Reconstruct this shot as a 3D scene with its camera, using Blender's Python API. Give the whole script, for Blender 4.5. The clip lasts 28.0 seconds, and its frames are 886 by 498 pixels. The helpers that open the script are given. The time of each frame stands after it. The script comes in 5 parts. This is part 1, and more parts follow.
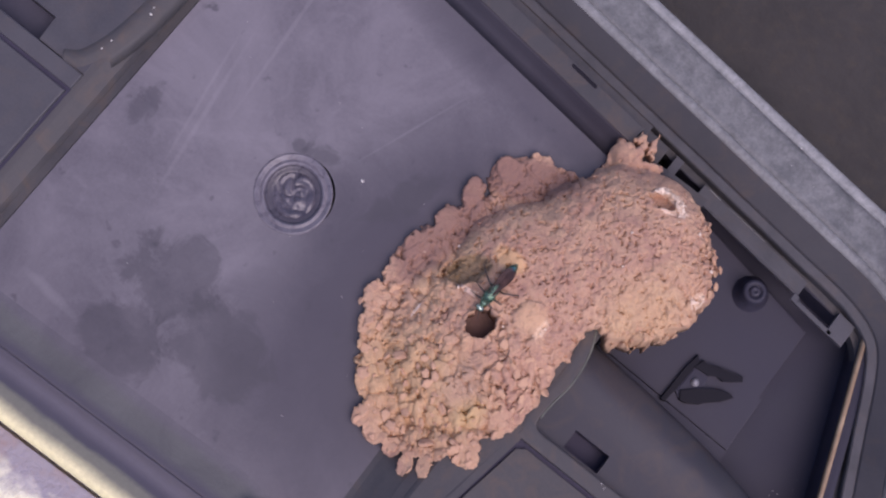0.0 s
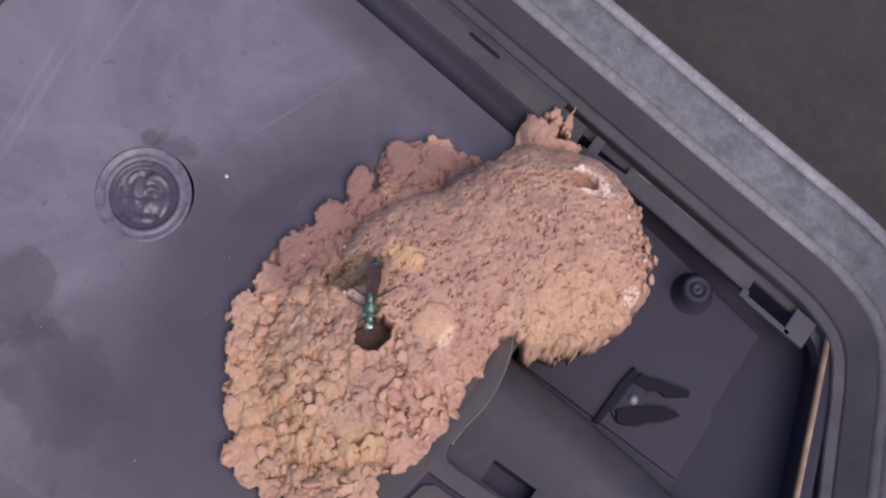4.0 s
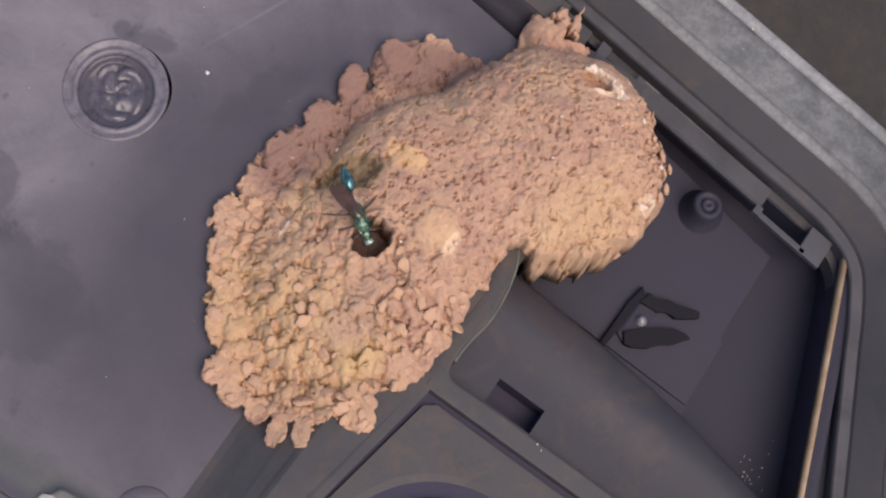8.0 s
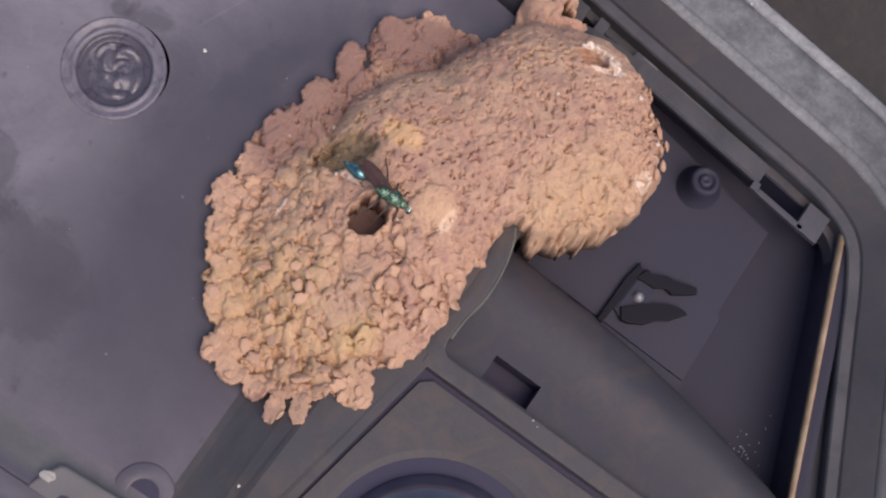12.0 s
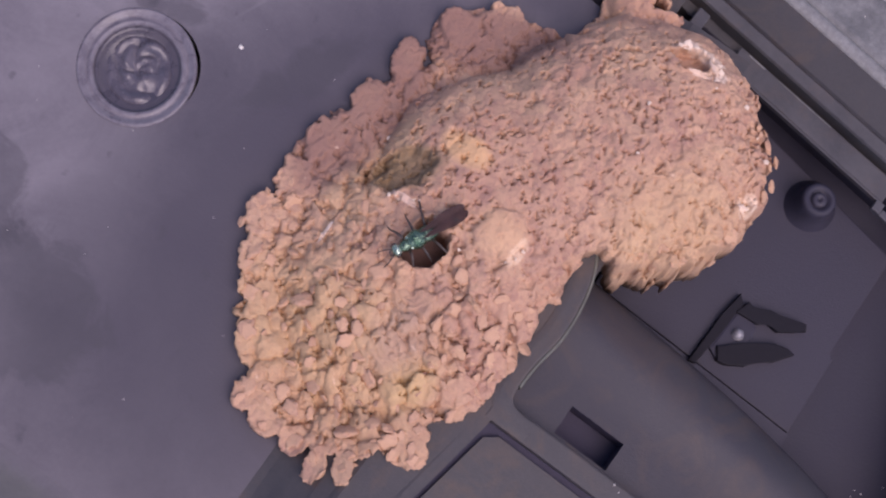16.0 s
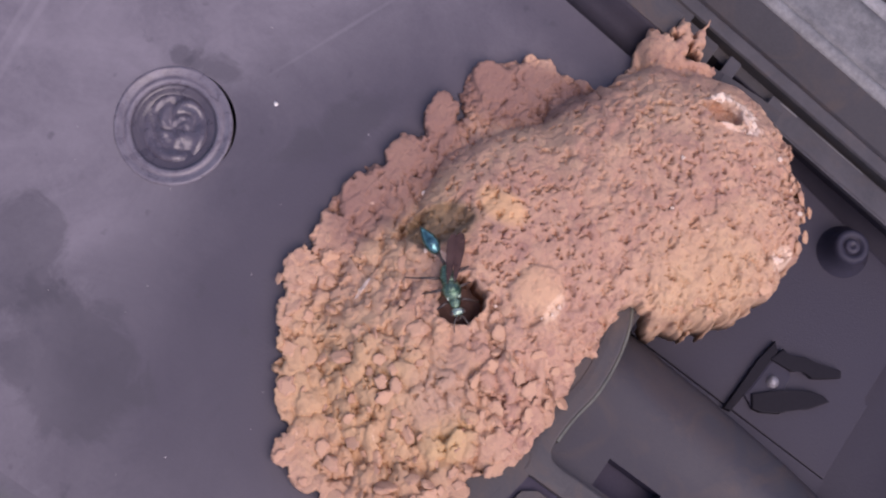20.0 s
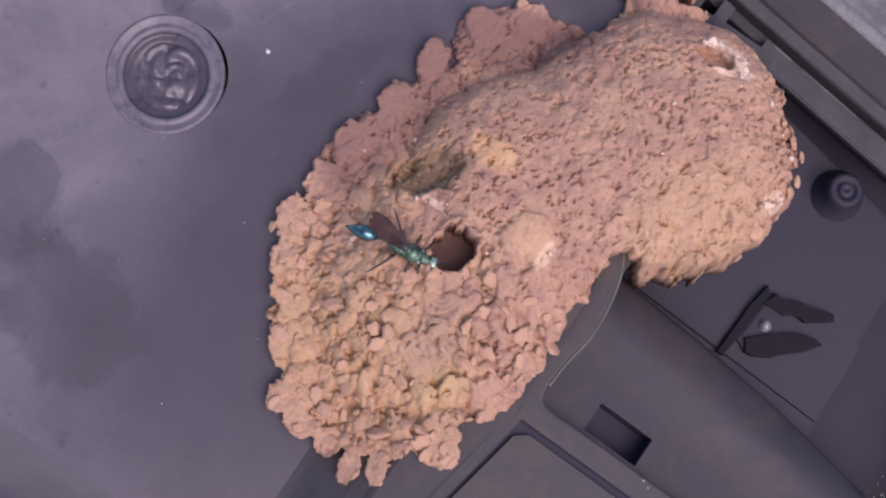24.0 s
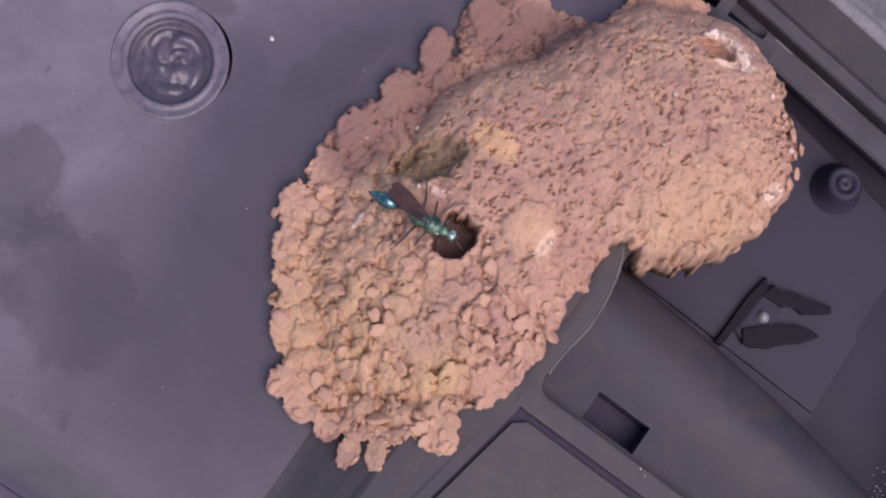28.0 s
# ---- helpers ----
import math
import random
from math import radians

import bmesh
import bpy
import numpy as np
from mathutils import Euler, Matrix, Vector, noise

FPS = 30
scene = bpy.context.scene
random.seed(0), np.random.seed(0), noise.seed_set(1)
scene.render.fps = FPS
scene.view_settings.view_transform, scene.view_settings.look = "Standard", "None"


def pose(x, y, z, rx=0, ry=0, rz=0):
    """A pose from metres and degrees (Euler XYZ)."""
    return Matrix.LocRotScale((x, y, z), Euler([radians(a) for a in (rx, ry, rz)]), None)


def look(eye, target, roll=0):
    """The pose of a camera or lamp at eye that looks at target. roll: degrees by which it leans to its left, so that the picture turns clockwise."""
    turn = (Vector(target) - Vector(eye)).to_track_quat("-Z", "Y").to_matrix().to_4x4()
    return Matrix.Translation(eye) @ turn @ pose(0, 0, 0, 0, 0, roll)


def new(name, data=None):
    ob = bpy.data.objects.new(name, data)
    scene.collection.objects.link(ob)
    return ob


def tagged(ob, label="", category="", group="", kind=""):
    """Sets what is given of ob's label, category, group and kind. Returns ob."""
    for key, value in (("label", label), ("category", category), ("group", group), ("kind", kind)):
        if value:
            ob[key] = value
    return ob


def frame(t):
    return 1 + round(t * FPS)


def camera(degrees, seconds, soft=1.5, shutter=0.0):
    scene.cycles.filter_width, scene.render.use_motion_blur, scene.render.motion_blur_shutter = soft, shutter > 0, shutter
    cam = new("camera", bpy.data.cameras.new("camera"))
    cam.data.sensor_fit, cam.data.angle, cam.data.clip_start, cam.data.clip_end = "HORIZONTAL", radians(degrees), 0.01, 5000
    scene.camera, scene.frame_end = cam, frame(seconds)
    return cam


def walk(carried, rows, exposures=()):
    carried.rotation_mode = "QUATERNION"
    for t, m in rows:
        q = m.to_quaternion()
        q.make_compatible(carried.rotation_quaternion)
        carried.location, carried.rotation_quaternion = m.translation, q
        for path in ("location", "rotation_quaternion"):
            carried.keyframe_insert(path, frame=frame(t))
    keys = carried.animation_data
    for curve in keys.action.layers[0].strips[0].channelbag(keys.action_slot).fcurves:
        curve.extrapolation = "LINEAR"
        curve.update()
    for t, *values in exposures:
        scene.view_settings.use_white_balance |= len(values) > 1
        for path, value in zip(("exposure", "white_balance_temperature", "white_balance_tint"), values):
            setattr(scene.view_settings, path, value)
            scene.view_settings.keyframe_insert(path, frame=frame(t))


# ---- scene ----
MM = 0.001

# camera and its walk: seconds, place in metres, turn in degrees
PATH = [
    (0, 0.0674, -0.0408, 0.3656, 9.18, -1.95, 38.59),
    (0.5, 0.0656, -0.0395, 0.3663, 9.11, -1.77, 38.43),
    (1, 0.0677, -0.0383, 0.3666, 9.12, -1.42, 38.41),
    (1.5, 0.0689, -0.0413, 0.3656, 9.43, -1.67, 38.48),
    (2, 0.0768, -0.0376, 0.3634, 9.58, -1.45, 38.59),
    (2.5, 0.0764, -0.0392, 0.3638, 9.34, -1.41, 38.69),
    (3, 0.0844, -0.0438, 0.3588, 9.60, -1.66, 38.51),
    (3.5, 0.0864, -0.0437, 0.3302, 12.63, -2.61, 36.09),
    (5.5, 0.0907, -0.0741, 0.2646, 15.04, -9.45, 34.53),
    (6, 0.0886, -0.0678, 0.2684, 15.52, -8.79, 34.31),
    (6.5, 0.0874, -0.0673, 0.2698, 15.70, -8.52, 34.55),
    (7, 0.0843, -0.0663, 0.2721, 15.69, -8.34, 34.85),
    (7.5, 0.0811, -0.0649, 0.2731, 15.26, -8.26, 34.81),
    (8, 0.0810, -0.0707, 0.2718, 14.98, -8.58, 35.07),
    (8.5, 0.0814, -0.0700, 0.2717, 14.91, -8.92, 34.94),
    (9, 0.0849, -0.0682, 0.2711, 14.97, -8.68, 34.82),
    (9.5, 0.0834, -0.0634, 0.2736, 14.62, -8.45, 34.60),
    (10, 0.0852, -0.0653, 0.2724, 14.67, -8.38, 34.57),
    (10.5, 0.0809, -0.0634, 0.2745, 14.61, -8.19, 34.46),
    (11, 0.0803, -0.0661, 0.2744, 14.39, -8.23, 34.68),
    (11.5, 0.0819, -0.0679, 0.2738, 13.91, -8.04, 34.82),
    (12, 0.0826, -0.0672, 0.2741, 13.57, -7.96, 35.12),
    (12.5, 0.0781, -0.0775, 0.2752, 14.19, -8.16, 35.51),
    (14.5, 0.0566, -0.0840, 0.3068, 12.03, -7.91, 35.87),
    (15, 0.0691, -0.0535, 0.2407, 12.86, -5.82, 37.11),
    (15.5, 0.0677, -0.0378, 0.2460, 12.17, -5.17, 37.00),
    (16, 0.0736, -0.0448, 0.2405, 11.20, -5.15, 36.48),
    (16.5, 0.0707, -0.0416, 0.2421, 11.03, -5.02, 36.39),
    (17, 0.0735, -0.0389, 0.2413, 11.12, -5.20, 35.96),
    (17.5, 0.0707, -0.0370, 0.2415, 11.60, -5.24, 35.54),
    (18, 0.0636, -0.0343, 0.2451, 11.33, -4.62, 35.81),
    (18.5, 0.0612, -0.0359, 0.2457, 11.60, -4.59, 35.95),
    (19, 0.0628, -0.0368, 0.2451, 11.61, -4.57, 35.83),
    (19.5, 0.0630, -0.0395, 0.2444, 11.32, -4.62, 35.87),
    (20, 0.0652, -0.0394, 0.2440, 11.15, -4.34, 35.95),
    (20.5, 0.0644, -0.0408, 0.2440, 11.01, -4.25, 35.87),
    (21, 0.0642, -0.0378, 0.2451, 10.33, -3.82, 35.74),
    (21.5, 0.0654, -0.0377, 0.2449, 9.67, -3.98, 35.75),
    (22, 0.0664, -0.0392, 0.2441, 9.07, -3.96, 35.73),
    (22.5, 0.0673, -0.0370, 0.2447, 8.81, -3.64, 35.60),
    (24.5, 0.0678, -0.0357, 0.2456, 8.62, -3.63, 35.75),
    (25, 0.0666, -0.0353, 0.2461, 8.51, -3.64, 35.74),
    (25.5, 0.0666, -0.0348, 0.2469, 8.27, -3.40, 35.85),
    (26, 0.0673, -0.0366, 0.2462, 8.20, -3.53, 35.84),
    (26.5, 0.0674, -0.0382, 0.2462, 8.24, -3.51, 35.79),
    (27, 0.0687, -0.0380, 0.2461, 8.15, -3.37, 35.81),
    (27.5, 0.0685, -0.0360, 0.2474, 8.24, -3.47, 35.94),
    (28, 0.0678, -0.0377, 0.2467, 8.40, -3.89, 36.32),
]
cam = camera(35, 28.0, soft=2.2)
EXPOSURES = [(0, 0.66, 6400, 31), (3.5, 0.67, 6400, 31), (5.5, 0.75, 7250, 16), (7, 0.82, 7250, 16), (10, 0.88, 7200, 16), (11, 0.86, 7150, 17), (12.5, 0.76, 6850, 22), (14.5, 0.75, 6550, 31), (17, 0.73, 6620, 33), (20, 0.79, 6660, 33), (22.5, 0.74, 6620, 33), (28, 0.72, 6560, 33)]
walk(cam, [(t, pose(*p)) for t, *p in PATH], EXPOSURES)

# sky and sun
world = bpy.data.worlds.new("world")
scene.world = world
world.use_nodes = True
SUN_AT = Vector((0.46, -0.20, 0.86)).normalized()
sky = world.node_tree.nodes.new("ShaderNodeTexSky")
sky.sky_type, sky.sun_disc = "NISHITA", False
sky.sun_elevation = math.asin(SUN_AT.z)
sky.sun_rotation = math.atan2(SUN_AT.x, SUN_AT.y)
world.node_tree.links.new(sky.outputs[0], world.node_tree.nodes["Background"].inputs[0])
world.node_tree.nodes["Background"].inputs[1].default_value = 0.115
sun_data = bpy.data.lights.new("sun", "SUN")
sun_data.energy, sun_data.angle, sun_data.color = 1.58, radians(50), (1.0, 0.93, 0.84)
sun = new("sun", sun_data)
sun.matrix_world = look(SUN_AT * 3, (0, 0, 0))

# ---- materials ----
def nodes_of(name):
    m = bpy.data.materials.new(name)
    m.use_nodes = True
    nt = m.node_tree
    return m, nt, nt.nodes["Principled BSDF"]


def add(nt, kind, **sets):
    n = nt.nodes.new(kind)
    for k, v in sets.items():
        n.inputs[k.replace("_", " ")].default_value = v
    return n


def place(nt, mode="Object"):
    return nt.nodes.new("ShaderNodeTexCoord").outputs[mode]


def noise_of(nt, at, per_metre, detail=4.0, rough=0.55, warp=0.0):
    n = add(nt, "ShaderNodeTexNoise", Scale=per_metre, Detail=detail, Roughness=rough, Distortion=warp)
    nt.links.new(at, n.inputs["Vector"])
    return n.outputs["Fac"]


def span(nt, fac, a, b, lo=0.0, hi=1.0):
    n = nt.nodes.new("ShaderNodeMapRange")
    for k, v in zip(("From Min", "From Max", "To Min", "To Max"), (a, b, lo, hi)):
        n.inputs[k].default_value = v
    nt.links.new(fac, n.inputs["Value"])
    return n.outputs["Result"]


def blend(nt, fac, a, b, mode="MIX"):
    n = nt.nodes.new("ShaderNodeMix")
    n.data_type, n.blend_type = "RGBA", mode
    for sock, v in ((n.inputs["Factor"], fac), (n.inputs["A"], a), (n.inputs["B"], b)):
        if isinstance(v, (int, float)):
            sock.default_value = v
        elif isinstance(v, tuple):
            sock.default_value = (*v, 1.0)
        else:
            nt.links.new(v, sock)
    return n.outputs["Result"]


def maths(nt, op, a, b=0.0):
    n = nt.nodes.new("ShaderNodeMath")
    n.operation = op
    for sock, v in zip(n.inputs, (a, b)):
        if isinstance(v, (int, float)):
            sock.default_value = v
        else:
            nt.links.new(v, sock)
    return n.outputs[0]


def bumped(nt, bsdf, fac, depth, strength=1.0):
    n = add(nt, "ShaderNodeBump", Strength=strength, Distance=depth)
    nt.links.new(fac, n.inputs["Height"])
    if bsdf.inputs["Normal"].links:
        nt.links.new(bsdf.inputs["Normal"].links[0].from_socket, n.inputs["Normal"])
    nt.links.new(n.outputs[0], bsdf.inputs["Normal"])


def blot(nt, at, cx, cy, rx, ry, ragged, per_metre, soft=0.25, turn=0.0):
    """A patch round a place, in mm, with a ragged edge: 1 inside, 0 outside."""
    put = nt.nodes.new("ShaderNodeMapping")
    put.vector_type = "TEXTURE"
    put.inputs["Location"].default_value = (cx * MM, cy * MM, 0)
    put.inputs["Rotation"].default_value = (0, 0, radians(turn))
    put.inputs["Scale"].default_value = (rx * MM, ry * MM, 1)
    nt.links.new(at, put.inputs[0])
    sep = nt.nodes.new("ShaderNodeSeparateXYZ")
    nt.links.new(put.outputs[0], sep.inputs[0])
    u, v = sep.outputs[0], sep.outputs[1]
    r = maths(nt, "ADD", maths(nt, "MULTIPLY", u, u), maths(nt, "MULTIPLY", v, v))
    n = maths(nt, "MULTIPLY", maths(nt, "SUBTRACT", noise_of(nt, at, per_metre, 5, 0.65, 0.6), 0.5), ragged)
    return span(nt, maths(nt, "ADD", r, n), 1.0 + soft, 1.0 - soft)


def plastic(name, base, dust, rough=0.5, dusty=0.5, brown=0.0, scale=60, shine=0.4):
    m, nt, b = nodes_of(name)
    b.inputs["Specular IOR Level"].default_value = shine
    at = place(nt)
    big = span(nt, noise_of(nt, at, scale, 6, 0.6, 0.4), 0.35, 0.7)
    fine = span(nt, noise_of(nt, at, 1400, 3, 0.6), 0.35, 0.75)
    grime = maths(nt, "MULTIPLY", big, dusty)
    col = blend(nt, grime, base, dust)
    col = blend(nt, maths(nt, "MULTIPLY", fine, 0.18), col, dust)
    if brown:
        rust = span(nt, noise_of(nt, at, scale * 1.7, 5, 0.65, 1.0), 0.5, 0.75, 0.0, brown)
        col = blend(nt, rust, col, (0.16, 0.095, 0.05))
    nt.links.new(col, b.inputs["Base Color"])
    nt.links.new(span(nt, big, 0, 1, rough - 0.06, rough + 0.16), b.inputs["Roughness"])
    bumped(nt, b, noise_of(nt, at, 2600, 3, 0.6), 0.00006)
    return m


PLASTIC = plastic("dark_plastic", (0.045, 0.043, 0.05), (0.12, 0.11, 0.115), 0.5, 0.35, 0.12)
PLASTIC_BROWN = plastic("dusty_dark_plastic", (0.045, 0.042, 0.045), (0.095, 0.086, 0.085), 0.55, 0.5, 0.3, 60, 0.35)
PLASTIC_DEEP = plastic("black_plastic", (0.06, 0.057, 0.078), (0.1, 0.094, 0.12), 0.5, 0.3, 0.0, 60, 0.25)
PLASTIC_RIM = plastic("weathered_grey_plastic", (0.085, 0.085, 0.085), (0.27, 0.262, 0.255), 0.6, 0.8, 0.1, 90)
PLASTIC_PLATE = plastic("smooth_dark_plate", (0.031, 0.028, 0.041), (0.047, 0.042, 0.058), 0.5, 0.3, 0.0, 60, 0.3)
BLACK = plastic("matt_black", (0.013, 0.012, 0.016), (0.024, 0.022, 0.028), 0.6, 0.3, 0.0, 60, 0.1)


def panel_material():
    m, nt, b = nodes_of("stained_panel_plastic")
    at = place(nt)
    base, dust, dark = (0.08, 0.0695, 0.081), (0.218, 0.195, 0.212), (0.045, 0.04, 0.048)
    cloud = span(nt, noise_of(nt, at, 34, 7, 0.66, 0.7), 0.34, 0.7)
    col = blend(nt, maths(nt, "MULTIPLY", cloud, 0.75), base, dust)
    col = blend(nt, span(nt, noise_of(nt, at, 130, 5, 0.7, 0.8), 0.52, 0.78, 0, 0.4), col, dust)
    col = blend(nt, maths(nt, "MULTIPLY", span(nt, noise_of(nt, at, 900, 4, 0.7), 0.4, 0.8), 0.25), col, dust)
    # the panel is paler away from the nest and darkens towards it
    thin = maths(nt, "SUBTRACT", 1.0, blot(nt, at, -30, 25, 74, 66, 1.6, 26, 0.7))
    col = blend(nt, maths(nt, "MULTIPLY", thin, 0.45), col, (0.08, 0.0695, 0.083))
    col = blend(nt, maths(nt, "MULTIPLY", maths(nt, "SUBTRACT", 1.0, thin), 0.22), col, dust)
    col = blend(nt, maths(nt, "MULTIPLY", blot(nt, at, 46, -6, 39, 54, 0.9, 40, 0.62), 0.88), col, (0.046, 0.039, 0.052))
    # soft shade along the flange, painted onto the panel as a dark strip
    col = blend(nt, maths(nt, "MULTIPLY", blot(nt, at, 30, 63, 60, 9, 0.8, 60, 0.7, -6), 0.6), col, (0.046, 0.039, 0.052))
    spots = span(nt, noise_of(nt, at, 170, 3, 0.5), 0.66, 0.74, 0.0, 0.6)
    col = blend(nt, spots, col, dark)
    patchy = span(nt, noise_of(nt, at, 60, 4, 0.6), 0.3, 0.7, 0.35, 0.7)
    for cx, cy, rx, ry in ((-10, -37, 12.5, 11), (-10, -58, 11, 10.5), (11, -44, 15, 12)):
        col = blend(nt, maths(nt, "MULTIPLY", blot(nt, at, cx, cy, rx, ry, 4.6, 75, 0.25), patchy), col, dark)
    for cx, cy, rx, ry, turn in ((24, 17, 4, 11, -20), (-1.0, 12.6, 4.6, 2.4, 20), (-6.5, 11.0, 2, 1.6, 0), (-46, -6, 3, 6, 0)):
        col = blend(nt, maths(nt, "MULTIPLY", blot(nt, at, cx, cy, rx, ry, 5.5, 150, 0.5, turn), 0.5), col, dark)
    # pale scuffs drawn across the panel
    for cx, cy, rx, ry, turn in ((-32, 2, 0.6, 24, 9), (-35.5, 6, 0.45, 17, 10), (-29, 34, 0.5, 22, 6), (-32, -60, 1.2, 8, 84), (14, 34, 0.35, 14, -20)):
        col = blend(nt, maths(nt, "MULTIPLY", blot(nt, at, cx, cy, rx, ry, 3.5, 120, 1.0, turn), 0.13), col, (0.36, 0.33, 0.34))
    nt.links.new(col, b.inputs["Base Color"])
    nt.links.new(span(nt, cloud, 0, 1, 0.42, 0.6), b.inputs["Roughness"])
    bumped(nt, b, noise_of(nt, at, 1800, 3, 0.6), 0.00005)
    return m


PANEL = panel_material()
# the purple black carries the haze that veils shaded gaps
GAP = plastic("hazy_gap_plastic", (0.04, 0.036, 0.058), (0.062, 0.056, 0.085), 0.6, 0.4, 0.0, 60, 0.2)


def mud_material(name, red, pale, deep):
    m, nt, b = nodes_of(name)
    at = place(nt, "Object")
    zone = span(nt, noise_of(nt, at, 70, 5, 0.6, 0.6), 0.3, 0.7)
    mid = span(nt, noise_of(nt, at, 420, 4, 0.6), 0.3, 0.7)
    fine = noise_of(nt, at, 2600, 4, 0.7)
    col = blend(nt, zone, red, pale)
    # each flake of mud dried to a tone of its own
    bend = nt.nodes.new("ShaderNodeVectorMath")
    bend.operation = "ADD"
    push = add(nt, "ShaderNodeTexNoise", Scale=500.0, Detail=2.0)
    nt.links.new(at, push.inputs["Vector"])
    less = nt.nodes.new("ShaderNodeVectorMath")
    less.operation = "SCALE"
    less.inputs["Scale"].default_value = 0.0016
    nt.links.new(push.outputs["Color"], less.inputs[0])
    nt.links.new(at, bend.inputs[0])
    nt.links.new(less.outputs[0], bend.inputs[1])
    for scale, much in ((360.0, 0.34), (900.0, 0.16)):
        cells = add(nt, "ShaderNodeTexVoronoi", Scale=scale)
        nt.links.new(bend.outputs[0], cells.inputs["Vector"])
        tone = nt.nodes.new("ShaderNodeSeparateColor")
        nt.links.new(cells.outputs["Color"], tone.inputs[0])
        col = blend(nt, span(nt, tone.outputs[0], 0.5, 1.0, 0.0, much), col, pale)
        col = blend(nt, span(nt, tone.outputs[1], 0.55, 1.0, 0.0, much), col, deep)
    col = blend(nt, span(nt, mid, 0.55, 1.0, 0.0, 0.3), col, deep)
    col = blend(nt, span(nt, fine, 0.35, 0.7, 0.0, 0.2), col, pale)
    # darker grit pressed into the mud
    grit = noise_of(nt, at, 1300, 3, 0.6, 0.5)
    col = blend(nt, span(nt, grit, 0.54, 0.68, 0.0, 0.5), col, deep)
    nt.links.new(col, b.inputs["Base Color"])
    b.inputs["Roughness"].default_value = 0.93
    b.inputs["Specular IOR Level"].default_value = 0.2
    bumped(nt, b, mid, 0.00015, 0.35)
    bumped(nt, b, fine, 0.00014, 0.8)
    return m, nt, b, at, col


def weathered(name, pale, pale_dust, dull, dull_dust, rough, scale):
    """Mottled plastic, pale along one side and duller past the corner."""
    m, nt, b = nodes_of(name)
    at = place(nt)
    sep = nt.nodes.new("ShaderNodeSeparateXYZ")
    nt.links.new(at, sep.inputs[0])
    big = span(nt, noise_of(nt, at, scale, 8, 0.72, 0.1), 0.3, 0.72)
    fine = span(nt, noise_of(nt, at, 900, 4, 0.7), 0.35, 0.75)
    far = maths(nt, "ADD", sep.outputs[0], span(nt, noise_of(nt, at, 45, 4), 0, 1, -0.02, 0.02))
    far = span(nt, far, 0.12, 0.155)
    col = blend(nt, far, blend(nt, big, pale, pale_dust), blend(nt, big, dull, dull_dust))
    col = blend(nt, maths(nt, "MULTIPLY", fine, 0.4), col, dull)
    nt.links.new(col, b.inputs["Base Color"])
    b.inputs["Specular IOR Level"].default_value = 0.35
    nt.links.new(span(nt, big, 0, 1, rough - 0.06, rough + 0.12), b.inputs["Roughness"])
    bumped(nt, b, noise_of(nt, at, 1600, 4, 0.6), 0.00012)
    return m



# ---- building ----
def mesh_of(name, verts, faces, mat, smooth=False):
    me = bpy.data.meshes.new(name)
    me.from_pydata([(x * MM, y * MM, z * MM) for x, y, z in verts], [], faces)
    me.materials.append(mat)
    if smooth:
        me.polygons.foreach_set("use_smooth", [True] * len(me.polygons))
    me.update()
    return me


def under(ob, parent):
    ob.parent = parent
    if parent.data is None and not parent.get("moves"):
        ob.matrix_parent_inverse = Matrix.Translation(-parent.location)
    return ob


def part(name, bm, mat, parent, label="", smooth=False):
    """Links a bmesh, in mm, or a ready mesh as one part."""
    if isinstance(bm, bpy.types.Mesh):
        me = bm
    else:
        me = bpy.data.meshes.new(name)
        bmesh.ops.scale(bm, vec=(MM, MM, MM), verts=bm.verts)
        bmesh.ops.recalc_face_normals(bm, faces=bm.faces)
        if smooth:
            for f in bm.faces:
                f.smooth = True
        bm.to_mesh(me)
        bm.free()
        me.materials.append(mat)
    ob = new(name, me)
    if parent:
        under(ob, parent)
    return tagged(ob, label) if label else ob


def prism(poly, z0, z1, bevel=0.0, seg=2):
    bm = bmesh.new()
    low = [bm.verts.new((x, y, z0)) for x, y in poly]
    top = [bm.verts.new((x, y, z1)) for x, y in poly]
    n = len(poly)
    bm.faces.new(low[::-1])
    cap = bm.faces.new(top)
    for i in range(n):
        bm.faces.new((low[i], low[(i + 1) % n], top[(i + 1) % n], top[i]))
    if bevel:
        bmesh.ops.bevel(bm, geom=list(cap.edges), offset=bevel, segments=seg, affect="EDGES", profile=0.6)
    return bm


def rounded(x0, y0, x1, y1, r, n=5):
    pts = []
    for cx, cy, a in ((x1 - r, y1 - r, 0), (x0 + r, y1 - r, 90), (x0 + r, y0 + r, 180), (x1 - r, y0 + r, 270)):
        for k in range(n + 1):
            t = radians(a + 90 * k / n)
            pts.append((cx + r * math.cos(t), cy + r * math.sin(t)))
    return pts


def lathe(profile, cx, cy, n=64, a0=0.0, a1=360.0, bm=None):
    bm = bm or bmesh.new()
    whole = a1 - a0 >= 360
    rows = []
    for r, z in profile:
        if r < 1e-6:
            rows.append([bm.verts.new((cx, cy, z))])
            continue
        rows.append([bm.verts.new((cx + r * math.cos(radians(a0 + (a1 - a0) * k / n)), cy + r * math.sin(radians(a0 + (a1 - a0) * k / n)), z)) for k in range(n if whole else n + 1)])
    for a, b in zip(rows, rows[1:]):
        for k in range(n):
            j = (k + 1) % len(a) if len(a) > 1 else 0
            i = (k + 1) % len(b) if len(b) > 1 else 0
            q = [a[k if len(a) > 1 else 0], a[j], b[i], b[k if len(b) > 1 else 0]]
            bm.faces.new(list(dict.fromkeys(q)))
    return bm


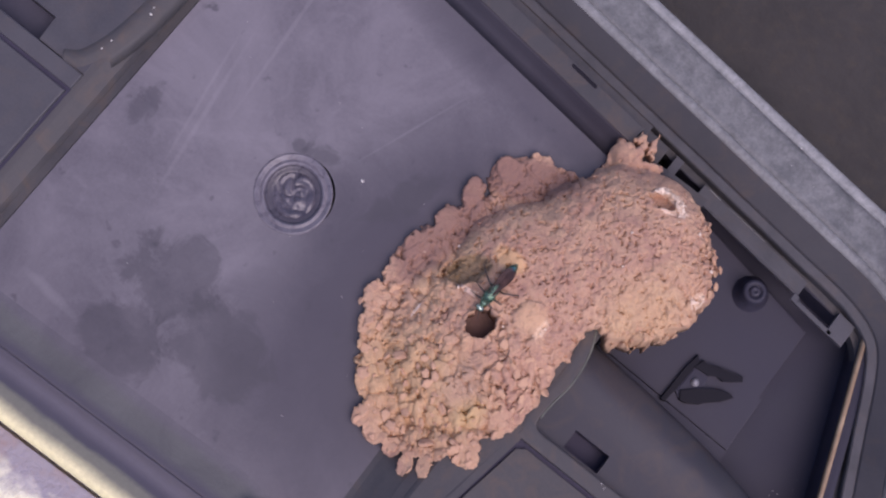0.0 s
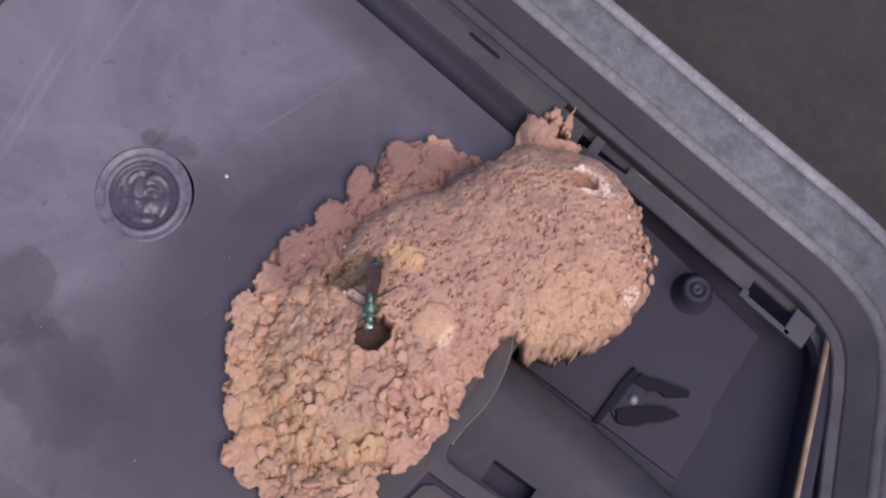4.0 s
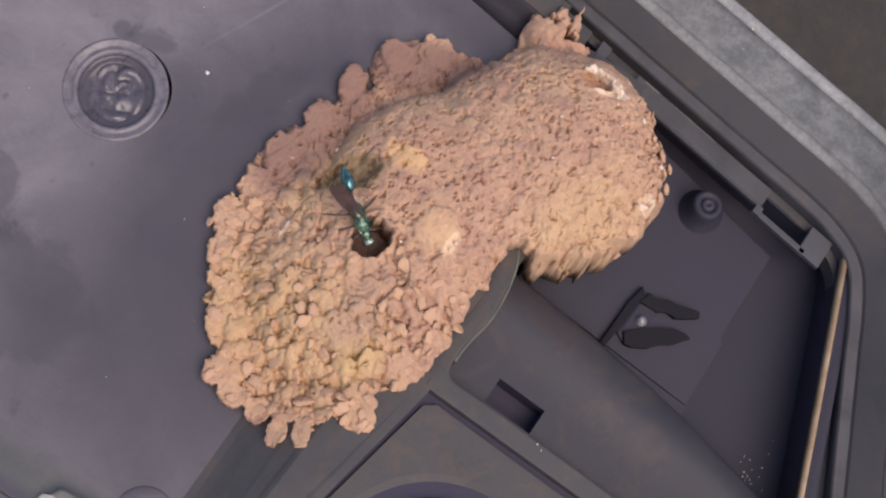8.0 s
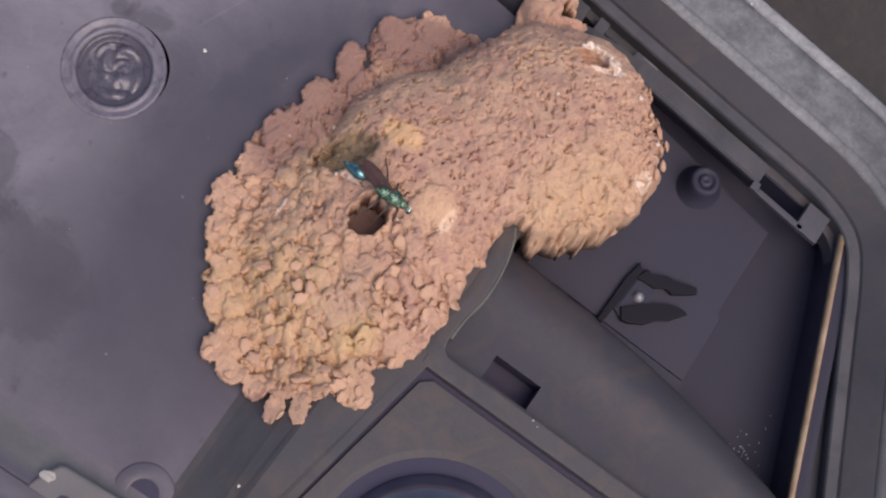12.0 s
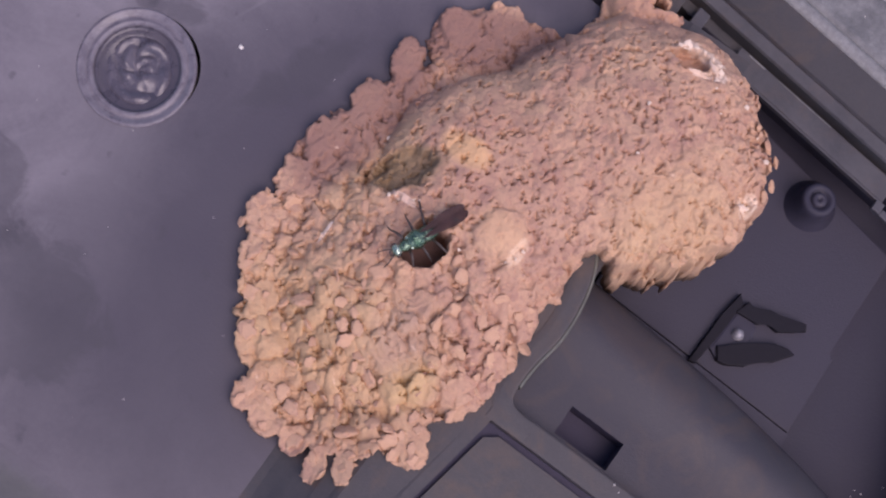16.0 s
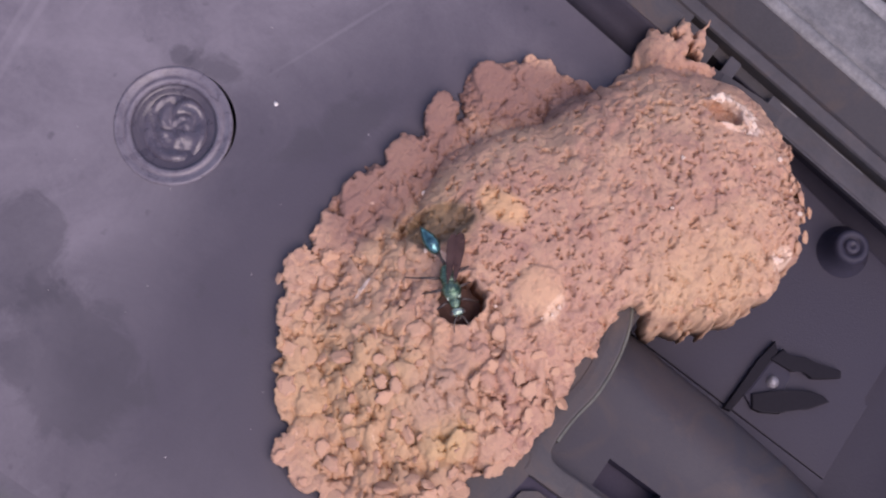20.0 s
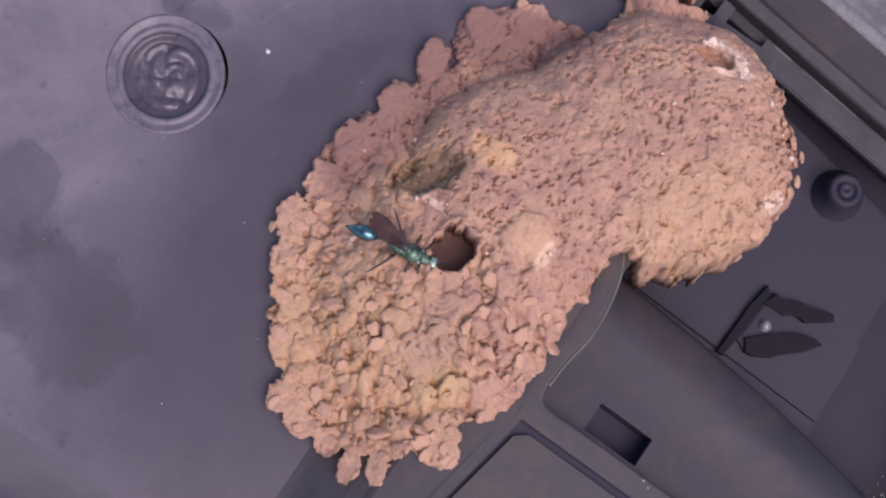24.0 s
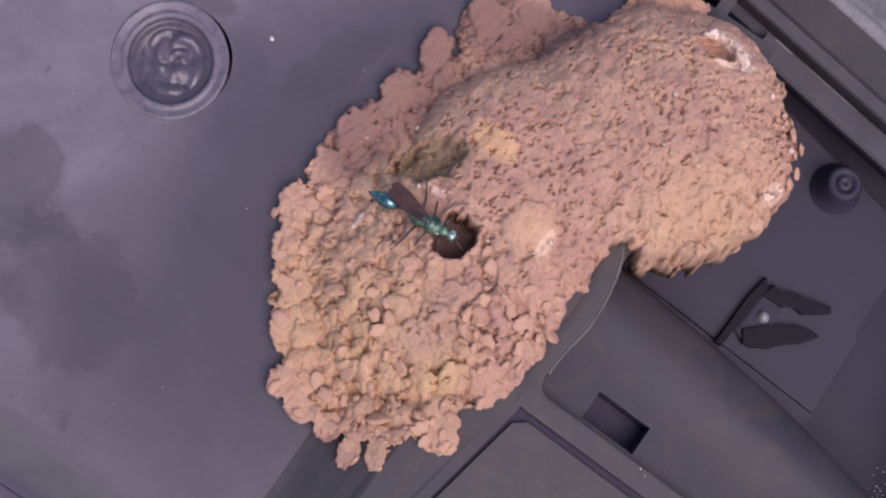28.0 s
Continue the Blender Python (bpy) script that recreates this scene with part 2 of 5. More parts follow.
def sweep(path, profile, closed=True):
    """A profile of (offset to the left, z) carried along a flat path."""
    bm = bmesh.new()
    rows = []
    for i, p in enumerate(path):
        a, b = path[max(i - 1, 0)], path[min(i + 1, len(path) - 1)]
        d = Vector((b[0] - a[0], b[1] - a[1])).normalized()
        turn = 1.0
        if 0 < i < len(path) - 1:
            d1 = Vector((p[0] - a[0], p[1] - a[1])).normalized()
            turn = 1 / max(0.5, d.dot(d1))
        rows.append([bm.verts.new((p[0] - d.y * o * turn, p[1] + d.x * o * turn, z)) for o, z in profile])
    n = len(profile)
    for r, s in zip(rows, rows[1:]):
        for k in range(n if closed else n - 1):
            bm.faces.new((r[k], r[(k + 1) % n], s[(k + 1) % n], s[k]))
    if closed:
        bm.faces.new(rows[0][::-1])
        bm.faces.new(rows[-1])
    return bm


def curve_between(points, steps=8):
    """A smooth flat path through a few points."""
    out = []
    pts = [points[0], *points, points[-1]]
    for a, b, c, d in zip(pts, pts[1:], pts[2:], pts[3:]):
        for k in range(steps):
            t = k / steps
            out.append(tuple(0.5 * (2 * q + (r - p) * t + (2 * p - 5 * q + 4 * r - s) * t * t + (3 * q - p - 3 * r + s) * t ** 3) for p, q, r, s in zip(a, b, c, d)))
    out.append(tuple(points[-1]))
    return out


def thing(name, label, category, group="", at=(0, 0, 0)):
    ob = new(name)
    ob.empty_display_size = 0.01
    ob.location = Vector(at) * MM
    return tagged(ob, label, category, group)

# ---- ground ----
GROUND_Z = -34.0


def ground_material():
    m, nt, b = nodes_of("brown_soil")
    at = place(nt)
    col = blend(nt, span(nt, noise_of(nt, at, 45, 6, 0.7, 0.5), 0.3, 0.7), (0.031, 0.027, 0.025), (0.05, 0.043, 0.039))
    col = blend(nt, span(nt, noise_of(nt, at, 240, 4, 0.6), 0.5, 0.85, 0, 0.4), col, (0.08, 0.058, 0.038))
    nt.links.new(col, b.inputs["Base Color"])
    b.inputs["Roughness"].default_value = 0.9
    bumped(nt, b, noise_of(nt, at, 300, 5, 0.6), 0.0008)
    return m


def build_ground():
    far = 400000.0
    me = mesh_of("ground", [(-far, -far, GROUND_Z), (far, -far, GROUND_Z), (far, far, GROUND_Z), (-far, far, GROUND_Z)], [(0, 1, 2, 3)], ground_material())
    tagged(new("ground", me), "dark brown bare soil under the plastic housing", "ground", kind="structure")


build_ground()

# ---- housing ----
housing = thing("plastic_housing", "dusty dark grey plastic housing lying open on soil", "plastic housing", at=(0, 0, GROUND_Z))


def top_line(x, y50, slope=-0.107):
    return y50 + slope * (x - 50)


def low_line(x, y0, slope=0.045):
    return y0 + slope * x


def build_panel():
    n = 96
    hole_r = 10.3
    corners = [(-53.2, -72.4), (66, -66.5), (66, 66.0), (-53.2, 72.6)]
    ring, rim = [], []
    for k in range(n):
        a = 2 * math.pi * k / n
        d = (math.cos(a), math.sin(a))
        ring.append((0.72 + hole_r * d[0], 0.5 + hole_r * d[1], 0))
        best = 1e9
        for (x0, y0), (x1, y1) in zip(corners, corners[1:] + corners[:1]):
            ex, ey = x1 - x0, y1 - y0
            den = d[0] * ey - d[1] * ex
            if abs(den) > 1e-9:
                t = (x0 * ey - y0 * ex) / den
                if t > 0:
                    best = min(best, t)
        rim.append((best * d[0], best * d[1], 0))
    under_ring = [(x, y, -2) for x, y, _ in ring]
    verts = ring + rim + under_ring
    faces = []
    for k in range(n):
        j = (k + 1) % n
        faces.append((k, n + k, n + j, j))
        faces.append((k, j, 2 * n + j, 2 * n + k))
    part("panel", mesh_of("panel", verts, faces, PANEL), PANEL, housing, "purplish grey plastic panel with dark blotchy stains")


build_panel()
PLASTIC_CUP = plastic("cup_plastic", (0.1, 0.088, 0.104), (0.28, 0.252, 0.275), 0.27, 0.4, 0.0, 300)


CRUSHED = plastic("crushed_plastic", (0.06, 0.051, 0.064), (0.15, 0.13, 0.15), 0.24, 0.5, 0.0, 300, 0.6)


PLASTIC_BOWL = plastic("dark_bowl_plastic", (0.05, 0.042, 0.054), (0.11, 0.095, 0.112), 0.3, 0.4, 0.0, 300, 0.6)
CUP = (0.2, -0.16)


def oval_cup(bm):
    """Stretches a round form a little across the panel, as the cup is."""
    d = Vector((-0.62, 0.78, 0))
    for v in bm.verts:
        v.co.x, v.co.y = v.co.x * 0.995, v.co.y * 0.995
        v.co += d * (v.co.dot(d) * 0.05)
        v.co += Vector((*CUP, 0))
    return bm


def build_hub():
    prof = [(10.6, -2), (10.55, 0.12), (10.35, 0.38), (10.0, 0.3), (9.4, -0.1), (8.9, -0.45), (8.6, -0.2), (8.2, -0.05), (7.8, -0.3), (7.6, -0.8)]
    cup = part("fastener_cup", oval_cup(lathe(prof, 0, 0, 72)), PLASTIC_CUP, housing, "round recessed purplish grey fastener cup", smooth=True)
    bowl = [(7.6, -0.8), (7.45, -1.2), (7.0, -1.45), (6.4, -1.2), (5.9, -1.6), (0, -2.1)]
    part("bowl", oval_cup(lathe(bowl, 0, 0, 72)), PLASTIC_BOWL, cup, "dark bottom of the cup", smooth=True)
    # crumpled liner in the bottom of the cup, with a few raised tongues
    bm = bmesh.new()
    rows = []
    for i in range(15):
        r = 6.3 * i / 14
        row = []
        for k in range(48):
            a = 2 * math.pi * k / 48
            p = Vector((math.cos(a + 0.22 * r), math.sin(a + 0.22 * r), 0.25 * r))
            fold = abs(noise.noise(p * 1.1)) + 0.35 * abs(noise.noise(p * 2.3 + Vector((4, 0, 0))))
            row.append(bm.verts.new((r * math.cos(a), r * math.sin(a), -1.95 + 1.9 * fold * min(1, r / 2) * min(1, (6.6 - r) / 1.2))))
        rows.append(row)
    for a, b in zip(rows, rows[1:]):
        for k in range(48):
            bm.faces.new((a[k], b[k], b[(k + 1) % 48], a[(k + 1) % 48]))
    bmesh.ops.remove_doubles(bm, verts=rows[0], dist=0.001)
    part("liner", oval_cup(bm), CRUSHED, cup, "crumpled shiny liner", smooth=True)


build_hub()

RIM_PATH_TOP = [(-150, top_line(-150, 75.8)), (0, top_line(0, 75.8)), (60, top_line(60, 75.9)), (110, top_line(110, 76.0)), (127, 67.9)]
RIM_END = [(136, 66.2), (143, 62.7), (148, 55), (153.5, 43), (165.5, 17), (177, -8), (192, -40)]
RIM_PATH = RIM_PATH_TOP + RIM_END


EDGE_OLIVE = plastic("worn_olive_edge", (0.06, 0.062, 0.053), (0.15, 0.152, 0.125), 0.5, 0.8, 0.1, 200)


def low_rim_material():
    m, nt, b = nodes_of("sunlit_rim_plastic")
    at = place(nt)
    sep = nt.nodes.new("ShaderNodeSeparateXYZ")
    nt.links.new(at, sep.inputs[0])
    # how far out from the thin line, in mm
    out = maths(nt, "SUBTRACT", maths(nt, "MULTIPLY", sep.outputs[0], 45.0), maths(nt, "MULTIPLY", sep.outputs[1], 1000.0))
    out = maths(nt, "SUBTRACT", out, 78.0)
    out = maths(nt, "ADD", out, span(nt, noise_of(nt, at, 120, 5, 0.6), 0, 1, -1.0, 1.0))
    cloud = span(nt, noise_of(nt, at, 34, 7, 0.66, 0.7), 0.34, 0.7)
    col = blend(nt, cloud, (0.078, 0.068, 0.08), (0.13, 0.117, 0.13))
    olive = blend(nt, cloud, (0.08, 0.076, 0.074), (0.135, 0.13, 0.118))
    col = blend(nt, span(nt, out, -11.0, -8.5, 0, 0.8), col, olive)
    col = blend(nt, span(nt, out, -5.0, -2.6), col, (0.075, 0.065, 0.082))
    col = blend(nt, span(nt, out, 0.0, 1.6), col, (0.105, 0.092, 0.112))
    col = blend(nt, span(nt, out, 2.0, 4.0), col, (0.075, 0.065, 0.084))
    # warm sunlight on the outer edge is put into olive and yellow
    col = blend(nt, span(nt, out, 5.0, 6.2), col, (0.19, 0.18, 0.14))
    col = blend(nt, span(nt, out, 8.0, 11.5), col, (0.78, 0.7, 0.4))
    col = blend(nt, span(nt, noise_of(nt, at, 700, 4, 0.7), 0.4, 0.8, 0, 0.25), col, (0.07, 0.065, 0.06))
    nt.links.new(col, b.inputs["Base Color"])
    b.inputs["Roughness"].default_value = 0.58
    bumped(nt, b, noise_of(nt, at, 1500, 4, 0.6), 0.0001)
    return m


def build_rims():
    path = [RIM_PATH[0]] + curve_between(RIM_PATH, 7)[1:]
    shelf = [(-1.5, -9), (-1.5, -4.4), (0.45, -4.4), (0.5, -1.0), (0.8, -0.6), (3.0, -0.45), (3.3, -0.7), (3.3, -9)]
    face = [(3.3, -9), (3.3, -0.62), (3.7, -0.1), (6.5, 1.2), (9.6, 2.6), (9.6, -9)]
    crest = [(9.6, 1.8), (9.7, 2.7), (10.6, 3.1), (11.6, 3.05), (12.4, 2.8), (12.4, -6), (9.6, -6)]
    top = [(12.4, 2.2), (12.5, 2.77), (14.5, 2.1), (18, 1.5), (21.5, 1.35), (23.6, 1.3), (23.6, -6), (12.4, -6)]
    lip = [(23.6, 0.8), (23.7, 1.3), (24.6, 1.7), (25.9, 1.7), (26.8, 0.8), (27.2, -1), (27.2, GROUND_Z - 1), (22, GROUND_Z - 1), (21, -6), (23.6, -6)]
    part("rim_shelf", sweep(path, shelf), PLASTIC_SHELF, housing, "narrow shelf along the inside of the rim")
    part("rim_face", sweep(path, face), PLASTIC_FACE, housing, "dark inner face of the rim")
    part("rim_crest", sweep(path, crest), RIM_EDGE, housing, "worn crest of the rim with its highlight coloured in", smooth=True)
    part("raised_rim", sweep(path, top), RIM_TOP, housing, "weathered grey raised rim", smooth=True)
    part("rim_lip", sweep(path, lip), RIM_CREST, housing, "pale outer lip of the rim", smooth=True)
    low = [(170, low_line(170, -78)), (40, low_line(40, -78)), (-20, low_line(-20, -78)), (-170, low_line(-170, -78))]
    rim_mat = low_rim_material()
    inner = [(-14.5, -1), (-14.0, -0.12), (-12.5, -0.02), (-11.2, 0.08), (-9.0, 0.45), (-6.0, 1.6), (-3.0, 3.0), (-1.9, 3.4), (-1.5, 3.5), (-1.5, -3)]
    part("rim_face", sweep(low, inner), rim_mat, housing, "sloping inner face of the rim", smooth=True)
    top = [(-1.5, 3.0), (-1.45, 3.6), (-1.2, 3.95), (-0.8, 3.95), (-0.5, 3.65), (1.2, 3.75), (2.6, 4.0), (4.0, 4.5), (5.4, 5.3), (7.0, 6.3), (8.6, 7.1), (10.2, 7.5), (11.6, 7.2), (12.8, 6.0), (13.4, 4.2), (13.6, GROUND_Z - 1), (-1.5, GROUND_Z - 1)]
    part("raised_rim", sweep(low, top), rim_mat, housing, "raised rim with warm sunlight coloured in along its outer edge", smooth=True)


PLASTIC_FACE = plastic("dull_inner_plastic", (0.036, 0.034, 0.038), (0.075, 0.069, 0.072), 0.6, 0.5, 0.2, 60, 0.3)
PLASTIC_SHELF = plastic("dusty_shelf_plastic", (0.042, 0.04, 0.044), (0.1, 0.093, 0.096), 0.55, 0.6, 0.15, 110, 0.35)
# worn crest and lip, their highlights put in as paler grey
RIM_EDGE = weathered("worn_highlit_edge", (0.14, 0.137, 0.133), (0.31, 0.302, 0.29), (0.045, 0.044, 0.047), (0.1, 0.096, 0.097), 0.58, 170)
RIM_CREST = weathered("worn_highlit_plastic", (0.19, 0.186, 0.18), (0.38, 0.37, 0.355), (0.05, 0.049, 0.052), (0.11, 0.105, 0.105), 0.55, 260)
RIM_TOP = weathered("weathered_grey_plastic", (0.1, 0.099, 0.098), (0.25, 0.243, 0.235), (0.045, 0.044, 0.048), (0.1, 0.096, 0.098), 0.6, 200)
build_rims()


# shade below the flange is put into this darker plastic
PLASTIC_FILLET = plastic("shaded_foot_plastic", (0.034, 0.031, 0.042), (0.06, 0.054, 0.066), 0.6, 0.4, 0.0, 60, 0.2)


def build_flange():
    x0, x1 = -150, 62
    def strip(xa, xb, da, db):
        return [(xa, top_line(xa, 74) + da), (xb, top_line(xb, 74) + da), (xb, top_line(xb, 74) + db), (xa, top_line(xa, 74) + db)]
    flange = part("flange", prism(strip(x0, x1, -6.9, -1.4), -2, 5.0, 0.35), PLASTIC_BROWN, housing)
    part("flange_shelf", prism(strip(x0, 63.5, -1.42, 2.6), -3, -1.05), PLASTIC_SHELF, housing)
    # narrow slot with round ends: a flat black piece for its shaded depth
    ring = []
    for k in range(24):
        a = 2 * math.pi * k / 24
        x = 40.9 + (4.0 if math.cos(a) > 0 else -4.0) + 0.55 * math.cos(a)
        ring.append((x, top_line(x, 74) - 2.4 + 0.55 * math.sin(a)))
    part("slot", prism(ring, 4.9, 5.03), BLACK, flange, "narrow dark slot with round ends")
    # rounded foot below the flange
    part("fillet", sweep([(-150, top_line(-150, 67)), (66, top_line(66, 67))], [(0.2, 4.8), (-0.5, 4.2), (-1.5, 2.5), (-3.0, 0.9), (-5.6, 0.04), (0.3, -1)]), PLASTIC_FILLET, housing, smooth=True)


build_flange()


def circle_through(a, b, c):
    d = 2 * (a[0] * (b[1] - c[1]) + b[0] * (c[1] - a[1]) + c[0] * (a[1] - b[1]))
    ux = sum((p[0] ** 2 + p[1] ** 2) * (q[1] - r[1]) for p, q, r in ((a, b, c), (b, c, a), (c, a, b))) / d
    uy = sum((p[0] ** 2 + p[1] ** 2) * (r[0] - q[0]) for p, q, r in ((a, b, c), (b, c, a), (c, a, b))) / d
    return ux, uy, math.hypot(a[0] - ux, a[1] - uy)


def build_middle_bar():
    # the bar between the panel and the dome's compartment, with its sloping foot; it narrows towards the low rim
    heights = [0.0, 0.4, 2.3, 4.0, 4.3, 5.5, 5.8, 6.3, 6.4, 1.5, -14, -14]
    wide = [59.5, 61.2, 65.4, 69.0, 69.5, 73.5, 74.2, 84.5, 86.6, 86.6, 86.6, 59.5]
    narrow = [61.5, 63.0, 66.6, 70.2, 70.7, 72.4, 73.0, 75.0, 76.2, 76.2, 76.2, 61.5]
    bm = bmesh.new()
    rows = [[bm.verts.new((x, y, z)) for x, z in zip(xs, heights)] for y, xs in ((-80, narrow), (-14, wide), (66, wide))]
    n = len(heights)
    for a, b in zip(rows, rows[1:]):
        for k in range(n):
            bm.faces.new((a[k], a[(k + 1) % n], b[(k + 1) % n], b[k]))
    bm.faces.new(rows[0][::-1])
    bm.faces.new(rows[-1])
    part("middle_bar", bm, PLASTIC_BROWN, housing, "dull dark plastic cross bar")
    # upright rib that bends beside the nest and runs on into the lip
    rib = curve_between([(93.0, -9.2), (89.8, -9.2), (87.9, -8.4), (87.3, -6.0), (87.5, -1), (88.3, 5), (87.8, 11.5), (86.4, 17), (84.4, 21)], 6)
    made = part("rib", sweep(rib, [(0.15, 0.0), (0.15, 6.4), (0.3, 6.6), (0.7, 6.65), (2.6, 6.6), (3.4, 6.5), (3.8, 6.44), (3.8, 0)]), PLASTIC_BROWN, housing, "curved upright plastic rib", smooth=False)
    part("worn_edge", sweep([q for q in rib if q[1] > -6.5], [(-0.3, 3.0), (-0.3, 6.35), (-0.15, 6.62), (0.1, 6.68), (0.3, 6.6), (0.14, 6.4), (0.14, 3.0)]), EDGE_OLIVE, made, "pale worn edge of the rib", smooth=True)


build_middle_bar()


def build_motor_cover():
    part("cover_bed", prism([(75.5, -80), (200, -80), (200, -9.5), (86.4, -9.5)], -14, 3.7), GAP, housing)
    part("cover_lip", prism([(85.2, -13.4), (200, -12.8), (200, -9.0), (85.2, -9.2)], 0, 6.45, 0.4), PLASTIC_BROWN, housing)
    cx, cy, r = DOME
    # square cover with a round opening
    x0, x1, yt, yb = 87.6, 165, -14.6, -82
    n = 96
    ring, rim = [], []
    for k in range(n):
        a = 2 * math.pi * k / n
        d = (math.cos(a), math.sin(a))
        ring.append((cx + (r + 4.2) * d[0], cy + (r + 4.2) * d[1]))
        t = min(((x1 if d[0] > 0 else x0) - cx) / d[0] if abs(d[0]) > 1e-6 else 1e9, ((yt if d[1] > 0 else yb) - cy) / d[1] if abs(d[1]) > 1e-6 else 1e9)
        x, y = cx + t * d[0], cy + t * d[1]
        rim.append((x + 0.172 * (y - yt) * (x1 - x) / (x1 - x0), y))
    verts = [(x, y, 4.6) for x, y in rim] + [(x, y, 4.4) for x, y in ring] + [(x, y, 2) for x, y in rim] + [(cx + (x - cx) * 0.9, cy + (y - cy) * 0.9, 3.2) for x, y in ring] + [(cx + (x - cx) * 0.82, cy + (y - cy) * 0.82, 1.2) for x, y in ring]
    faces = []
    for k in range(n):
        j = (k + 1) % n
        faces += [(k, j, n + j, n + k), (2 * n + k, 2 * n + j, j, k), (n + k, n + j, 3 * n + j, 3 * n + k), (3 * n + k, 3 * n + j, 4 * n + j, 4 * n + k)]
    part("cover", mesh_of("cover", verts, faces, PLASTIC_BROWN), PLASTIC_BROWN, housing, "dusty square plastic cover round a dome")
    m, nt, b = nodes_of("glossy_dark_dome")
    at = place(nt)
    col = blend(nt, span(nt, noise_of(nt, at, 60, 4), 0.3, 0.7), (0.03, 0.03, 0.05), (0.06, 0.058, 0.085))
    nt.links.new(col, b.inputs["Base Color"])
    nt.links.new(span(nt, noise_of(nt, at, 220, 4), 0.4, 0.8, 0.04, 0.14), b.inputs["Roughness"])
    prof = [(r * math.cos(radians(a)), 2.0 + 11 * math.sin(radians(a))) for a in range(0, 91, 6)]
    part("dome", lathe(prof, cx, cy, 72), m, housing, "glossy black plastic dome", smooth=True)


DOME = circle_through((90.4, -41.5), (98.7, -29.3), (113, -25.6))
build_motor_cover()


PLASTIC_CHANNEL = plastic("rusty_dark_plastic", (0.036, 0.033, 0.041), (0.064, 0.057, 0.06), 0.55, 0.5, 0.2, 60, 0.35)


def build_channel():
    # surface that slopes from the cover's lip down into the pocket, with a square opening
    hole = (96.6, -8.2, 107.4, -2.6)
    holes = (hole, (146.6, -8.0, 157.4, -2.4))
    xs = [86.6, hole[0], hole[2], 122, 134, 146.6, 157.4, 168, 182]
    def edge(x):
        return 17.4 - 0.06 * (x - 88) - 0.0018 * max(0, x - 105) ** 2
    vs, fs = [], []
    def quad(*p):
        fs.append(tuple(range(len(vs), len(vs) + len(p))))
        vs.extend(p)
    def z_of(y, top):
        t = (y + 9.2) / (top + 9.2)
        return 3.6 - 1.6 * t + 1.5 * math.exp(-((t - 0.72) / 0.2) ** 2) - 2.2 * max(0, t - 0.8) / 0.2 * t
    for xa, xb in zip(xs, xs[1:]):
        ta, tb = edge(xa), edge(xb)
        rows = [-9.2, hole[1], hole[3], 2, 6, 10]
        def y_at(k, top):
            return rows[k] if k < 3 else hole[3] + (top - hole[3]) * (k - 2) / 10
        for k in range(12):
            if xa in [h[0] for h in holes] and k == 1:
                wall = []
                for p, q in (((xa, hole[1]), (xb, hole[1])), ((xb, hole[1]), (xb, hole[3])), ((xb, hole[3]), (xa, hole[3])), ((xa, hole[3]), (xa, hole[1]))):
                    wall += [(*p, z_of(p[1], ta)), (*q, z_of(q[1], ta)), (*q, -8), (*p, -8)]
                part("opening_wall", mesh_of("opening_wall", wall, [(4 * k, 4 * k + 1, 4 * k + 2, 4 * k + 3) for k in range(4)], GAP), GAP, housing)
                continue
            quad((xa, y_at(k, ta), z_of(y_at(k, ta), ta)), (xb, y_at(k, tb), z_of(y_at(k, tb), tb)), (xb, y_at(k + 1, tb), z_of(y_at(k + 1, tb), tb)), (xa, y_at(k + 1, ta), z_of(y_at(k + 1, ta), ta)))
        quad((xa, ta, z_of(ta, ta)), (xb, tb, z_of(tb, tb)), (xb, tb + 1.2, -2.4), (xa, ta + 1.2, -2.4))
        quad((xa, ta + 1.2, -2.4), (xb, tb + 1.2, -2.4), (xb, tb + 1.8, -15), (xa, ta + 1.8, -15))
    bm = bmesh.new()
    bm.from_mesh(mesh_of("channel", vs, fs, PLASTIC_CHANNEL))
    bmesh.ops.scale(bm, vec=(1000, 1000, 1000), verts=bm.verts)
    bmesh.ops.remove_doubles(bm, verts=bm.verts, dist=0.02)
    part("channel", bm, PLASTIC_CHANNEL, housing, "sloping dusty plastic channel with a square opening", smooth=True)
    for xo in (95, 145):
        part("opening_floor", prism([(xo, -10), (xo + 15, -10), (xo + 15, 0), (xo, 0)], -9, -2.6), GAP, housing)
    part("stud", lathe([(1.6, 0.5), (1.4, 1.9), (1.0, 2.2), (0, 2.3)], 136.5, 1.5, 20), PLASTIC_CHANNEL, housing, smooth=True)
    part("stud", lathe([(1.6, 1.5), (1.4, 2.75), (1.0, 3.05), (0, 3.1)], 112.9, 0.2, 20), PLASTIC_BROWN, housing, smooth=True)


build_channel()


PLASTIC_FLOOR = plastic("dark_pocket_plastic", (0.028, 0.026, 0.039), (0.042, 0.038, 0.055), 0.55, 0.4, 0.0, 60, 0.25)


